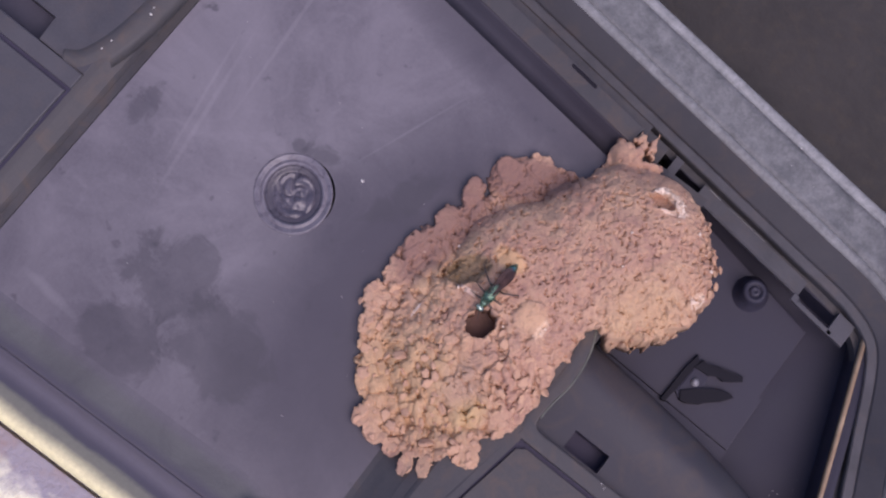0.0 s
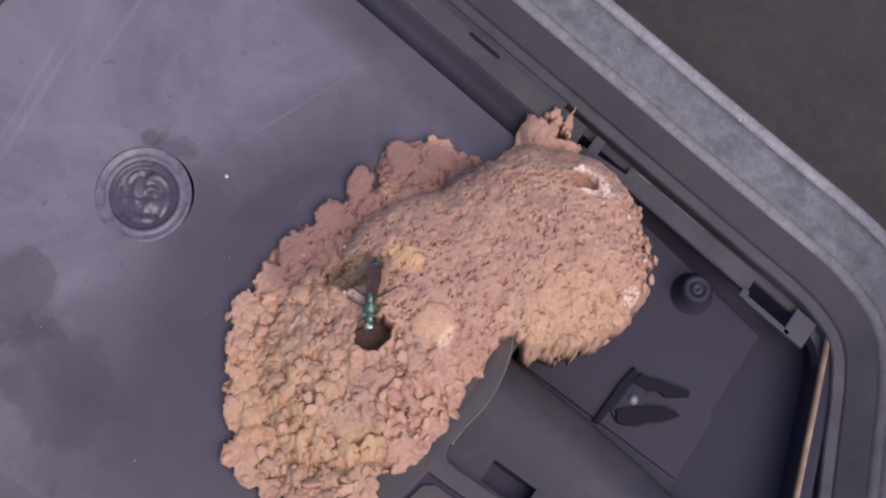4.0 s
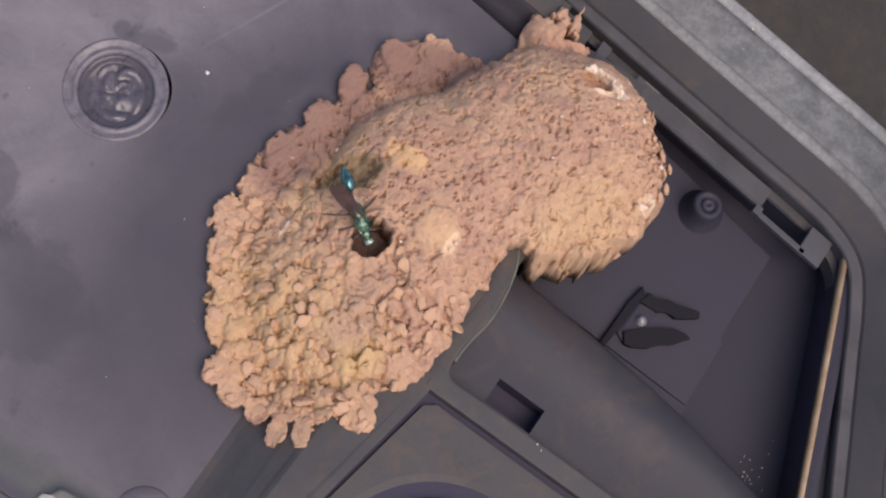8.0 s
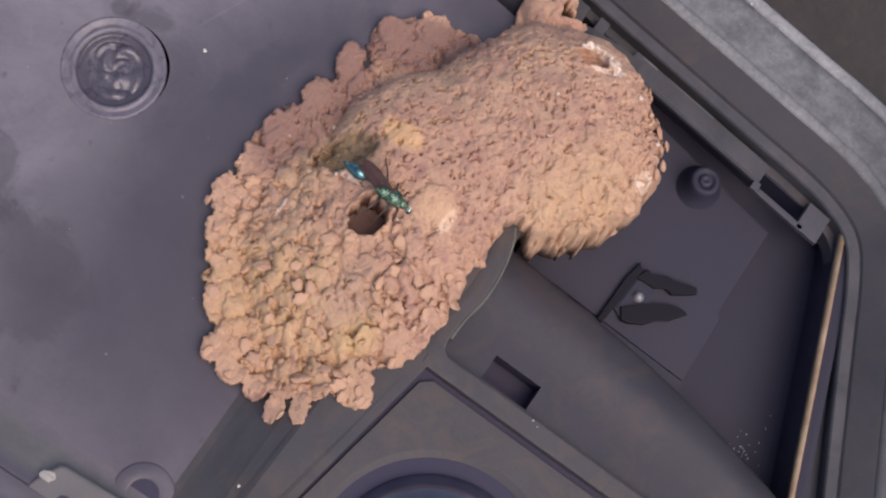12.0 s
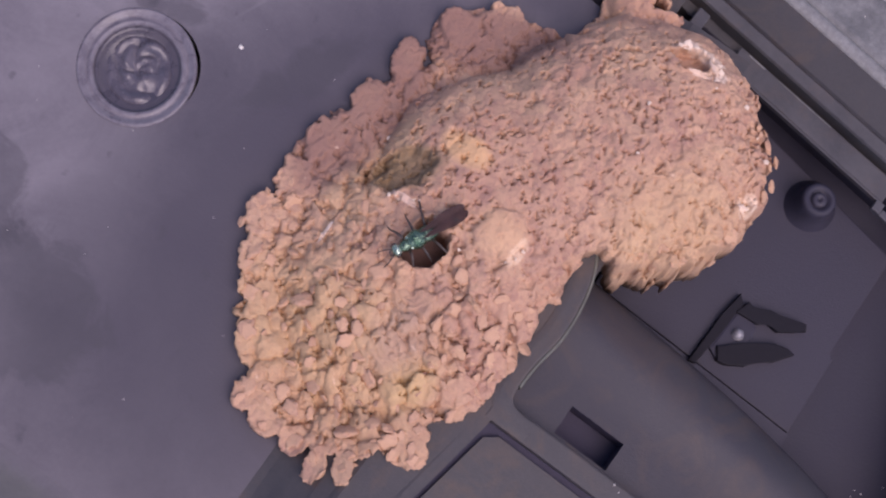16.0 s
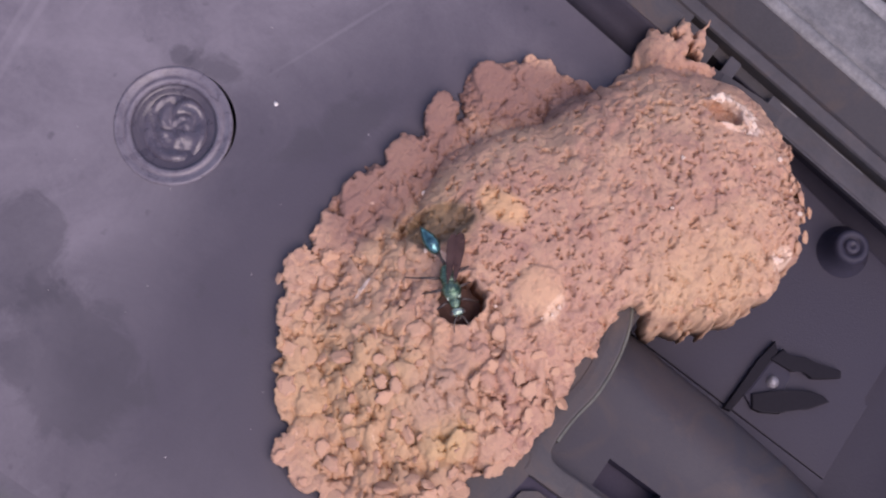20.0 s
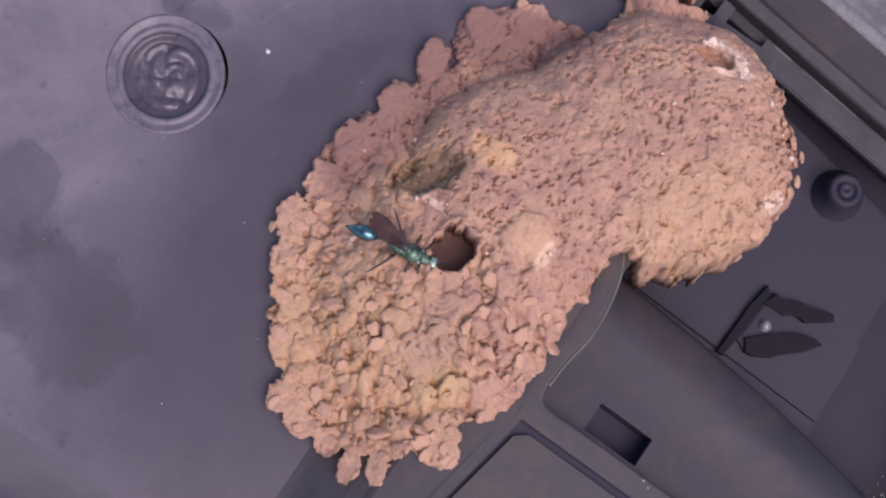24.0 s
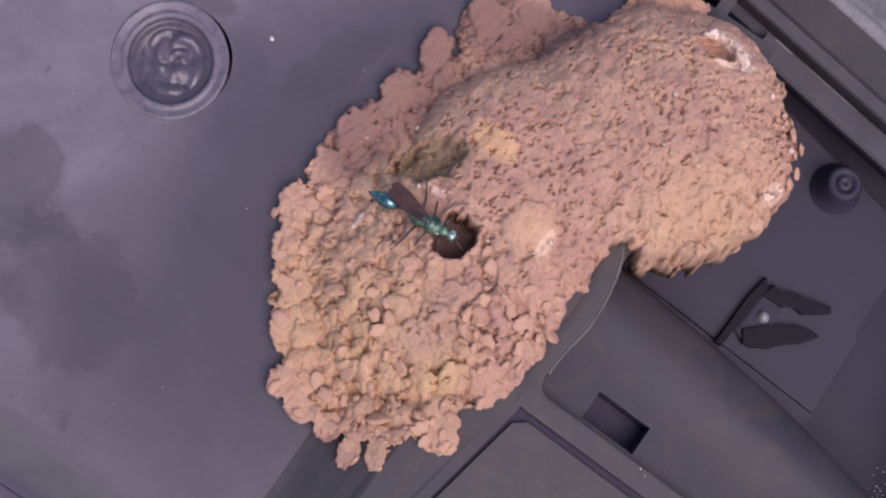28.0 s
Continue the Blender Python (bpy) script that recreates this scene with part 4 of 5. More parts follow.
def nest_height(px, py):
    z, inside, plate = nest_form(px, py)
    low = 1 / (1 + np.exp((py - 0.25 * (px - 60) - 3) / 2.5))
    low = np.maximum(low, 1 / (1 + np.exp((px - 0.35 * (py + 5) - 47) / 1.5)) * (py < 10))
    flank = np.clip((px - 0.15 * (py - 20) - 88) / 6, 0, 1) * np.clip((50 - py) / 8, 0, 1)
    apron = np.clip((9.0 - z) / 2.5, 0, 1) * np.clip((py - 4) / 6, 0, 1) * (px < 66)
    coarse = np.clip(low + 0.75 * flank + 0.45 * apron, 0, 1) * (1 - 0.85 * plate)
    pebble = np.maximum(1.1 * lumps(px, py, 3.5, 11, 0.8, 0.6), np.maximum(0.9 * lumps(px, py, 2.3, 17, 0.6, 0.75), 0.5 * lumps(px, py, 1.4, 23, 0.4, 0.9)))
    z += coarse * (2.3 + 0.5 * waves(px, py, 9, 41)) * (pebble - 0.72)
    smooth = 1 - coarse
    skin = np.maximum(lumps(px, py, 3.0, 31, 1.0, 0.8), 0.85 * lumps(px, py, 1.7, 37, 0.6, 0.9))
    z += (0.44 * smooth * (1 - 0.6 * plate)) * (skin - 0.5)
    z -= 1.2 * smooth * (1 - 0.8 * plate) * gashes(px, py, 2.4, 71, 0.17, 0.13, 0.4)
    slit = np.maximum(gashes(px, py, 2.3, 43, 0.27, 0.085, 0.6), 0.8 * gashes(px, py, 1.3, 47, 0.27, 0.12, 0.3))
    patch = np.clip(0.75 + 0.6 * waves(px, py, 11, 61), 0.25, 1.1)
    z -= (1.05 * smooth + 0.5) * (1 - 0.85 * plate) * patch * slit
    z -= 1.6 * coarse * gashes(px, py, 3.1, 53, 0.3, 0.1, 0.5)
    z -= 1.3 * apron * (1 - 0.7 * plate) * gashes(px, py, 4.2, 57, 0.36, 0.12, 0.75)
    z += 0.16 * waves(px, py, 5.0, 7) + (0.06 + 0.02 * coarse) * waves(px, py, 1.0, 8) + (0.05 + 0.01 * coarse) * waves(px, py, 0.5, 9, 2)

    def oval(cx, cy, a, b, turn=0.0):
        c, s = math.cos(turn), math.sin(turn)
        u, v = (px - cx) * c + (py - cy) * s, -(px - cx) * s + (py - cy) * c
        return (u / a) ** 2 + (v / b) ** 2
    wob = 0.45 * waves(px, py, 1.8, 21)
    r = oval(*HOLE, 3.5, 4.2, -0.2) + wob
    z += 0.9 * np.exp(-((r - 1.35) / 0.4) ** 2)
    z -= 2.2 * np.clip((1.1 - r) / 0.3, 0, 1)
    inside = inside & (r > 0.93)
    # the rib's end stands clear of the mud
    inside = inside & (oval(87.0, 14.2, 4.2, 6.2, 0.25) + 0.5 * wob > 1.0)
    r = oval(*PIT, 6.2, 3.7, 0.75) + wob
    z -= 2.4 * np.clip((1.1 - r) / 0.5, 0, 1)
    r = oval(*CRATER, 4.2, 2.2, 0.3) + wob
    z -= 2.6 * np.clip((1.1 - r) / 0.5, 0, 1)
    z += 0.7 * np.clip((1.9 - r) / 0.5, 0, 1) * (r > 1.0)
    form, _, _ = nest_form(px, py)
    r = oval(*BUMP, 4.8, 4.2, 0.9) + 0.3 * wob
    plug = np.clip((1.0 - r) / 0.25, 0, 1)
    z = z * (1 - 0.85 * plug) + 0.85 * plug * (form + 1.2 - 0.5 * r + 0.12 * waves(px, py, 1.2, 23))
    # plastered bands laid one on another below the entrance, ending in rings
    for cx, cy, rad in RINGS:
        d = np.hypot(px - cx, py - cy) + 1.1 * wob
        near = np.clip((rad - d) / 1.6, 0, 1)
        near = near * np.clip(0.6 + 0.5 * ((px - cx) * 0.64 - (py - cy) * 0.77), 0.1, 1)
        saw = (d / 1.15) % 1.0
        z = z * (1 - 0.55 * near) + 0.55 * near * (form - 0.3 + 0.55 * saw + 0.06 * waves(px, py, 0.8, 24))
    return z, inside


RINGS = ((66.2, -13.2, 6.4), (63.1, -4.8, 4.8))
HOLE, PIT, CRATER, BUMP = (60.1, 2.5), (49.6, 11.9), (77.6, 56.0), (69.4, 11.5)


def nest_material():
    m, nt, b, at, col = mud_material("nest_mud", (0.41, 0.222, 0.158), (0.53, 0.338, 0.215), (0.25, 0.138, 0.124))
    def tint(where, colour, much):
        nonlocal col
        col = blend(nt, maths(nt, "MULTIPLY", where, much), col, colour)
    tint(blot(nt, at, 72.0, -17.0, 3.8, 4.2, 2.8, 220, 1.0), (0.56, 0.4, 0.17), 0.45)
    tint(blot(nt, at, 58.0, -20.0, 20, 13, 2.2, 90, 0.8), (0.55, 0.36, 0.17), 0.45)
    tint(blot(nt, at, 92.0, 30.0, 9, 12, 2.2, 90, 0.8), (0.55, 0.36, 0.19), 0.4)
    tint(blot(nt, at, *PIT, 6.3, 3.8, 0.9, 200, 0.3, 43), (0.2, 0.14, 0.085), 0.85)
    tint(blot(nt, at, 45.0, 8.0, 5, 12.0, 1.4, 150, 0.6), (0.5, 0.33, 0.16), 0.2)
    tint(blot(nt, at, 66.2, -12.0, 5.0, 6.5, 1.8, 220, 0.8), (0.37, 0.24, 0.18), 0.6)
    tint(blot(nt, at, 56.4, 19.6, 4.6, 2.6, 1.2, 200, 0.5), (0.66, 0.4, 0.2), 0.7)
    tint(blot(nt, at, *BUMP, 4.3, 3.6, 1.6, 260, 0.6), (0.62, 0.38, 0.22), 0.6)
    # shade on the apron left of the ridge is put into darker mud
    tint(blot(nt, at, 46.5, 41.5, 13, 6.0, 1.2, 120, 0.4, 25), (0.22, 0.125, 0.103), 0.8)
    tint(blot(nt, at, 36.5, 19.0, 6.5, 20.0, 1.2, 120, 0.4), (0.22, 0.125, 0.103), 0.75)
    tint(blot(nt, at, 100.1, 41.2, 1.8, 2.2, 2.2, 500, 0.4), (0.8, 0.62, 0.47), 0.7)
    ring = maths(nt, "SUBTRACT", blot(nt, at, 79.2, 56.8, 5.0, 3.1, 3.4, 420, 0.2), blot(nt, at, *CRATER, 3.6, 1.8, 0.8, 420, 0.2))
    tint(maths(nt, "MAXIMUM", ring, 0.0), (0.8, 0.62, 0.48), 0.6)
    tint(blot(nt, at, 52.6, 7.3, 3.6, 0.6, 2.2, 420, 0.3), (0.78, 0.58, 0.46), 0.55)
    tint(blot(nt, at, 73.6, 10.4, 1.1, 2.6, 2.4, 420, 0.4), (0.8, 0.6, 0.43), 0.5)
    tint(blot(nt, at, 45.1, -4.4, 0.35, 2.2, 2.2, 600, 0.3), (0.85, 0.7, 0.58), 0.6)
    pale = span(nt, noise_of(nt, at, 520, 2, 0.4), 0.74, 0.8, 0, 0.6)
    tint(pale, (0.72, 0.5, 0.36), 1.0)
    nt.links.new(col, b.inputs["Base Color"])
    return m


def build_nest():
    step = 0.2
    xs, ys = np.arange(26, 109, step), np.arange(-46, 77, step)
    gx, gy = np.meshgrid(xs, ys, indexing="ij")
    z, inside = nest_height(gx, gy)
    z = np.maximum(z, 0.3)
    # only what hangs together with the body
    whole = np.zeros(inside.shape, bool)
    whole[int((70 - 26) / step), int((22 + 46) / step)] = True
    size = 0
    while whole.sum() > size:
        size = whole.sum()
        for _ in range(12):
            wide = whole.copy()
            wide[1:] |= whole[:-1]
            wide[:-1] |= whole[1:]
            wide[:, 1:] |= whole[:, :-1]
            wide[:, :-1] |= whole[:, 1:]
            whole = wide & inside
    inside = whole
    quad = inside[:-1, :-1] & inside[1:, :-1] & inside[1:, 1:] & inside[:-1, 1:]
    used = np.zeros(inside.shape, bool)
    for a, b in ((slice(0, -1), slice(0, -1)), (slice(1, None), slice(0, -1)), (slice(1, None), slice(1, None)), (slice(0, -1), slice(1, None))):
        used[a, b] |= quad
    number = np.full(inside.shape, -1)
    number[used] = np.arange(used.sum())
    floor_z = np.where(gx > 88, -3.0 + 0.4 * waves(gx, gy, 4, 5), 0.0)
    sx = gx + 0.13 * waves(gx, gy, 0.8, 51)
    sy = gy + 0.13 * waves(gx, gy, 0.8, 52)
    verts = np.stack([sx[used], sy[used], z[used]], 1)
    low = np.stack([gx[used], gy[used], floor_z[used]], 1)
    n = len(verts)
    i, j = np.nonzero(quad)
    top = np.stack([number[i, j], number[i + 1, j], number[i + 1, j + 1], number[i, j + 1]], 1)
    sides = []
    pad = np.pad(quad, 1)
    for di, dj, p, q in ((-1, 0, (0, 1), (0, 0)), (1, 0, (1, 0), (1, 1)), (0, -1, (0, 0), (1, 0)), (0, 1, (1, 1), (0, 1))):
        edge = quad & ~pad[1 + di : pad.shape[0] - 1 + di, 1 + dj : pad.shape[1] - 1 + dj]
        a, b = np.nonzero(edge)
        v0, v1 = number[a + p[0], b + p[1]], number[a + q[0], b + q[1]]
        sides.append(np.stack([v1, v0, v0 + n, v1 + n], 1))
    faces = np.concatenate([top, top[:, ::-1] + n, *sides])
    allv = np.concatenate([verts, low]) * MM
    me = bpy.data.meshes.new("mud_mass")
    me.vertices.add(len(allv))
    me.vertices.foreach_set("co", allv.ravel())
    me.loops.add(faces.size)
    me.loops.foreach_set("vertex_index", faces.ravel())
    me.polygons.add(len(faces))
    me.polygons.foreach_set("loop_start", np.arange(0, faces.size, 4))
    me.update(calc_edges=True)
    me.validate()
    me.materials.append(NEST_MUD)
    me.polygons.foreach_set("use_smooth", np.ones(len(me.polygons), bool))
    made = thing("mud_wasp_nest", "reddish brown mud wasp nest built of small pellets", "wasp nest", at=(66, 15, 0))
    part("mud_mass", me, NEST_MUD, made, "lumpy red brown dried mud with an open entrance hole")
    # the bottom of the open cell under the entrance
    bm = bmesh.new()
    bmesh.ops.create_icosphere(bm, subdivisions=3, radius=1)
    for v in bm.verts:
        k = 1 + 0.2 * noise.noise(v.co * 2.2)
        v.co = (HOLE[0] + 6.5 * v.co.x * k, HOLE[1] + 6.5 * v.co.y * k, 2.6 + 1.6 * v.co.z * k)
    part("cell_floor", bm, CELL_MUD, made, "shaded mud floor inside the entrance hole", smooth=True)
    return made, whole


NEST_MUD = nest_material()
# the cell's deep shade is mixed into this darker mud
CELL_MUD = mud_material("cell_mud", (0.2, 0.115, 0.1), (0.27, 0.17, 0.13), (0.13, 0.075, 0.075))[0]
nest, MASS = build_nest()


def pellet_mesh(k):
    bm = bmesh.new()
    bmesh.ops.create_icosphere(bm, subdivisions=3, radius=1)
    for v in bm.verts:
        n = v.co.copy()
        v.co *= 1 + 0.5 * noise.noise(n * 1.3 + Vector((7.3 * k, 0, 0))) + 0.34 * noise.noise(n * 2.6 + Vector((0, 5.1 * k, 0))) + 0.16 * noise.noise(n * 6 + Vector((0, 0, 3.7 * k)))
        v.co.z = max(-0.5, 0.42 * math.tanh(v.co.z / 0.42) + 0.13 * noise.noise(n * 3 + Vector((2.9 * k, 0, 0))))
    for f in bm.faces:
        f.smooth = True
    me = bpy.data.meshes.new("mud_pellet")
    bmesh.ops.scale(bm, vec=(MM, MM, MM), verts=bm.verts)
    bm.to_mesh(me)
    bm.free()
    me.materials.append(PELLET_MUD)
    return me


def pellet_material():
    m, nt, b, at, col = mud_material("pellet_mud", (0.43, 0.238, 0.164), (0.55, 0.352, 0.222), (0.3, 0.165, 0.132))
    pick = nt.nodes.new("ShaderNodeObjectInfo").outputs["Random"]
    col = blend(nt, span(nt, pick, 0, 1, 0, 0.3), col, (0.62, 0.39, 0.235))
    nt.links.new(col, b.inputs["Base Color"])
    return m


PELLET_MUD = pellet_material()


def build_pellets():
    rnd = random.Random(21)
    shapes = [pellet_mesh(k) for k in range(9)]
    spots = []
    for _ in range(6000):
        x, y = rnd.uniform(31, 84), rnd.uniform(-39, 8)
        if y > 6 + 0.25 * (x - 60):
            continue
        if any(math.hypot(x - a, y - b) < r for a, b, r in ((*HOLE, 5.2), (*PIT, 6.0), (*BUMP, 5.5), (66.2, -13.2, 5.5), (63.1, -4.8, 4.5))):
            continue
        if any(math.hypot(x - a, y - b) < 2.15 for a, b in spots):
            continue
        spots.append((x, y))
        if len(spots) == 240:
            break
    # more of them down the steep flank over the pocket
    cand = np.array([(rnd.uniform(84, 102), rnd.uniform(23, 62)) for _ in range(2500)] + [(26.0, -46.0), (109.0, 77.0)])
    zc, ok = nest_height(cand[:, 0], cand[:, 1])
    steep = [tuple(c) for c, h, k in zip(cand[:-2], zc, ok) if k and 1.5 < h < 13.0]
    spots += steep[:60]
    px, py = np.array([s[0] for s in spots]), np.array([s[1] for s in spots])
    # the heights come from the same form as the mass
    z, inside = nest_height(np.append(px, (26.0, 109.0)), np.append(py, (-46.0, 77.0)))
    zx, _ = nest_height(np.append(px + 1.2, (26.0, 109.0)), np.append(py, (-46.0, 77.0)))
    zy, _ = nest_height(np.append(px, (26.0, 109.0)), np.append(py + 1.2, (-46.0, 77.0)))
    for k, (x, y) in enumerate(spots):
        if not inside[k] or z[k] < 2.4 or not MASS[int((x - 26) / 0.2), int((y + 46) / 0.2)]:
            continue
        size = (0.7 + 1.2 * rnd.random() ** 1.5) * (1.0 if y < 12 else 0.8)
        slope = Vector((-(zx[k] - z[k]) / 1.2, -(zy[k] - z[k]) / 1.2, 1))
        slope.x, slope.y = max(-1.2, min(1.2, slope.x)), max(-1.2, min(1.2, slope.y))
        q = slope.normalized().to_track_quat("Z", "Y")
        ob = new("mud_pellet", rnd.choice(shapes))
        under(ob, nest)
        ob.matrix_basis = Matrix.LocRotScale(Vector((x, y, z[k] - 0.14 * size)) * MM, q @ Euler((rnd.uniform(-0.4, 0.4), rnd.uniform(-0.4, 0.4), rnd.uniform(0, 6.28))).to_quaternion(), Vector((size, size * rnd.uniform(0.55, 1.0), size * rnd.uniform(0.5, 0.85))))


build_pellets()


def build_flecks():
    """Pale chips set in the mud round the openings, and a stalk at the tip."""
    rnd = random.Random(31)
    m, nt, b = nodes_of("pale_clay")
    at = place(nt)
    nt.links.new(blend(nt, noise_of(nt, at, 900, 4), (0.84, 0.7, 0.56), (0.66, 0.48, 0.36)), b.inputs["Base Color"])
    b.inputs["Roughness"].default_value = 0.9
    bumped(nt, b, noise_of(nt, at, 2400, 3), 0.0002)
    shapes = []
    for k in range(5):
        bm = bmesh.new()
        bmesh.ops.create_icosphere(bm, subdivisions=2, radius=1)
        for v in bm.verts:
            v.co *= 1 + 0.7 * noise.noise(v.co * 1.4 + Vector((9.1 * k, 3, 0)))
            v.co.z *= 0.4
        bmesh.ops.scale(bm, vec=(MM, MM, MM), verts=bm.verts)
        me = bpy.data.meshes.new("pale_fleck")
        bm.to_mesh(me)
        bm.free()
        me.materials.append(m)
        shapes.append(me)
    spots = []
    for k in range(9):
        a = radians(-20 + 22 * k)
        spots.append((CRATER[0] + 1.2 + 4.6 * math.cos(a), CRATER[1] + 2.7 * math.sin(a), rnd.uniform(0.4, 1.0)))
    spots += [(99.8 + rnd.uniform(-1.3, 1.3), 41.0 + rnd.uniform(-1.6, 1.6), rnd.uniform(0.4, 0.9)) for _ in range(6)]
    spots += [(50.2 + 1.0 * k, 6.4 + 0.35 * k + rnd.uniform(-0.4, 0.4), rnd.uniform(0.2, 0.45)) for k in range(6)]
    spots += [(45.6, -2.6, 0.25), (45.2, -3.6, 0.3), (44.8, -5.2, 0.35), (43.5, 16.0, 0.55), (73.8, 9.4, 0.3), (74.1, 11.2, 0.4), (72.8, 8.0, 0.3), (65.4, 5.2, 0.3)]
    spots += [(rnd.uniform(70, 101), rnd.uniform(30, 60), rnd.uniform(0.2, 0.45)) for _ in range(12)]
    px, py = np.array([q[0] for q in spots] + [26.0, 109.0]), np.array([q[1] for q in spots] + [-46.0, 77.0])
    z, inside = nest_height(px, py)
    for (x, y, r), h, ok in zip(spots, z, inside):
        if not ok:
            continue
        ob = under(new("pale_fleck", rnd.choice(shapes)), nest)
        ob.matrix_basis = Matrix.LocRotScale(Vector((x, y, h + 0.1)) * MM, Euler((rnd.uniform(-0.4, 0.4), rnd.uniform(-0.4, 0.4), rnd.uniform(0, 6.3))), Vector((r, r * rnd.uniform(0.5, 1), r)))
    bm = bmesh.new()
    rings = []
    for x, y, zz, r in ((66.4, 69.6, 8.2, 0.2), (66.6, 70.6, 8.6, 0.16), (66.3, 71.4, 8.8, 0.08)):
        rings.append([bm.verts.new((x + r * math.cos(k * math.pi / 3), y + r * math.sin(k * math.pi / 3), zz)) for k in range(6)])
    for a, b2 in zip(rings, rings[1:]):
        for k in range(6):
            bm.faces.new((a[k], a[(k + 1) % 6], b2[(k + 1) % 6], b2[k]))
    part("stalk", bm, PELLET_MUD, nest, "thin dry stalk", smooth=True)


build_flecks()

# ---- wasp ----
def metal_green(name, a, b_, rough, grain=0.00012):
    m, nt, b = nodes_of(name)
    at = place(nt)
    col = blend(nt, span(nt, noise_of(nt, at, 700, 4, 0.6), 0.35, 0.65), a, b_)
    nt.links.new(col, b.inputs["Base Color"])
    b.inputs["Metallic"].default_value = 0.85
    nt.links.new(span(nt, noise_of(nt, at, 3000, 3), 0.3, 0.7, rough - 0.08, rough + 0.14), b.inputs["Roughness"])
    bumped(nt, b, noise_of(nt, at, 5200, 3, 0.6), grain, 0.7)
    return m


GREEN = metal_green("metallic_green", (0.03, 0.075, 0.05), (0.17, 0.25, 0.175), 0.22)
HEAD_GREEN = metal_green("pale_metallic_green", (0.16, 0.26, 0.19), (0.5, 0.58, 0.47), 0.2)
TEAL = metal_green("dark_metallic_teal", (0.02, 0.065, 0.07), (0.13, 0.28, 0.28), 0.12, 0.00003)


def leg_material():
    m, nt, b = nodes_of("dark_leg")
    at = place(nt)
    nt.links.new(blend(nt, noise_of(nt, at, 900), (0.015, 0.014, 0.016), (0.07, 0.045, 0.035)), b.inputs["Base Color"])
    b.inputs["Roughness"].default_value = 0.45
    return m


def wing_material():
    m, nt, b = nodes_of("smoky_wing")
    at = place(nt)
    nt.links.new(blend(nt, span(nt, noise_of(nt, at, 500, 3), 0.35, 0.65), (0.035, 0.018, 0.018), (0.075, 0.04, 0.038)), b.inputs["Base Color"])
    b.inputs["Roughness"].default_value = 0.55
    b.inputs["Specular IOR Level"].default_value = 0.15
    b.inputs["Alpha"].default_value = 0.78
    return m


LEG, WING = leg_material(), wing_material()


def blob(cx, cy, cz, rx, ry, rz, bm=None, taper=0.0, sub=3):
    bm = bm or bmesh.new()
    got = bmesh.ops.create_icosphere(bm, subdivisions=sub, radius=1)
    for v in got["verts"]:
        x, y, z = v.co
        k = 1 + taper * x
        v.co = (cx + x * rx, cy + y * ry * k, cz + z * rz * k)
    return bm


def tube(points, radii, n=8, bm=None):
    bm = bm or bmesh.new()
    rings = []
    for i, p in enumerate(points):
        a, b = Vector(points[max(i - 1, 0)]), Vector(points[min(i + 1, len(points) - 1)])
        q = (b - a).to_track_quat("Z", "Y")
        rings.append([bm.verts.new(Vector(p) + q @ Vector((radii[i] * math.cos(2 * math.pi * k / n), radii[i] * math.sin(2 * math.pi * k / n), 0))) for k in range(n)])
    for r, s in zip(rings, rings[1:]):
        for k in range(n):
            bm.faces.new((r[k], r[(k + 1) % n], s[(k + 1) % n], s[k]))
    bm.faces.new(rings[0][::-1])
    bm.faces.new(rings[-1])
    return bm


WAIST, WING_ROOT = -3.2, 0.6


def wing_mesh(side):
    """A narrow smoky wing, laid back from its root, widest near its round end."""
    outline = [(0.0, 0.25), (-1.6, 0.75), (-3.6, 1.25), (-5.4, 1.65), (-7.2, 1.75), (-8.3, 1.45), (-8.7, 0.9), (-8.3, 0.3), (-6.6, -0.05), (-3.6, -0.1), (-1.2, -0.05)]
    bm = bmesh.new()
    up = [bm.verts.new((x, side * y, -0.07 * x + 0.1 * y)) for x, y in outline]
    dn = [bm.verts.new((x, side * y, -0.07 * x + 0.1 * y - 0.05)) for x, y in outline]
    bm.faces.new(up)
    bm.faces.new(dn[::-1])
    for k in range(len(outline)):
        j = (k + 1) % len(outline)
        bm.faces.new((up[k], dn[k], dn[j], up[j]))
    return bm


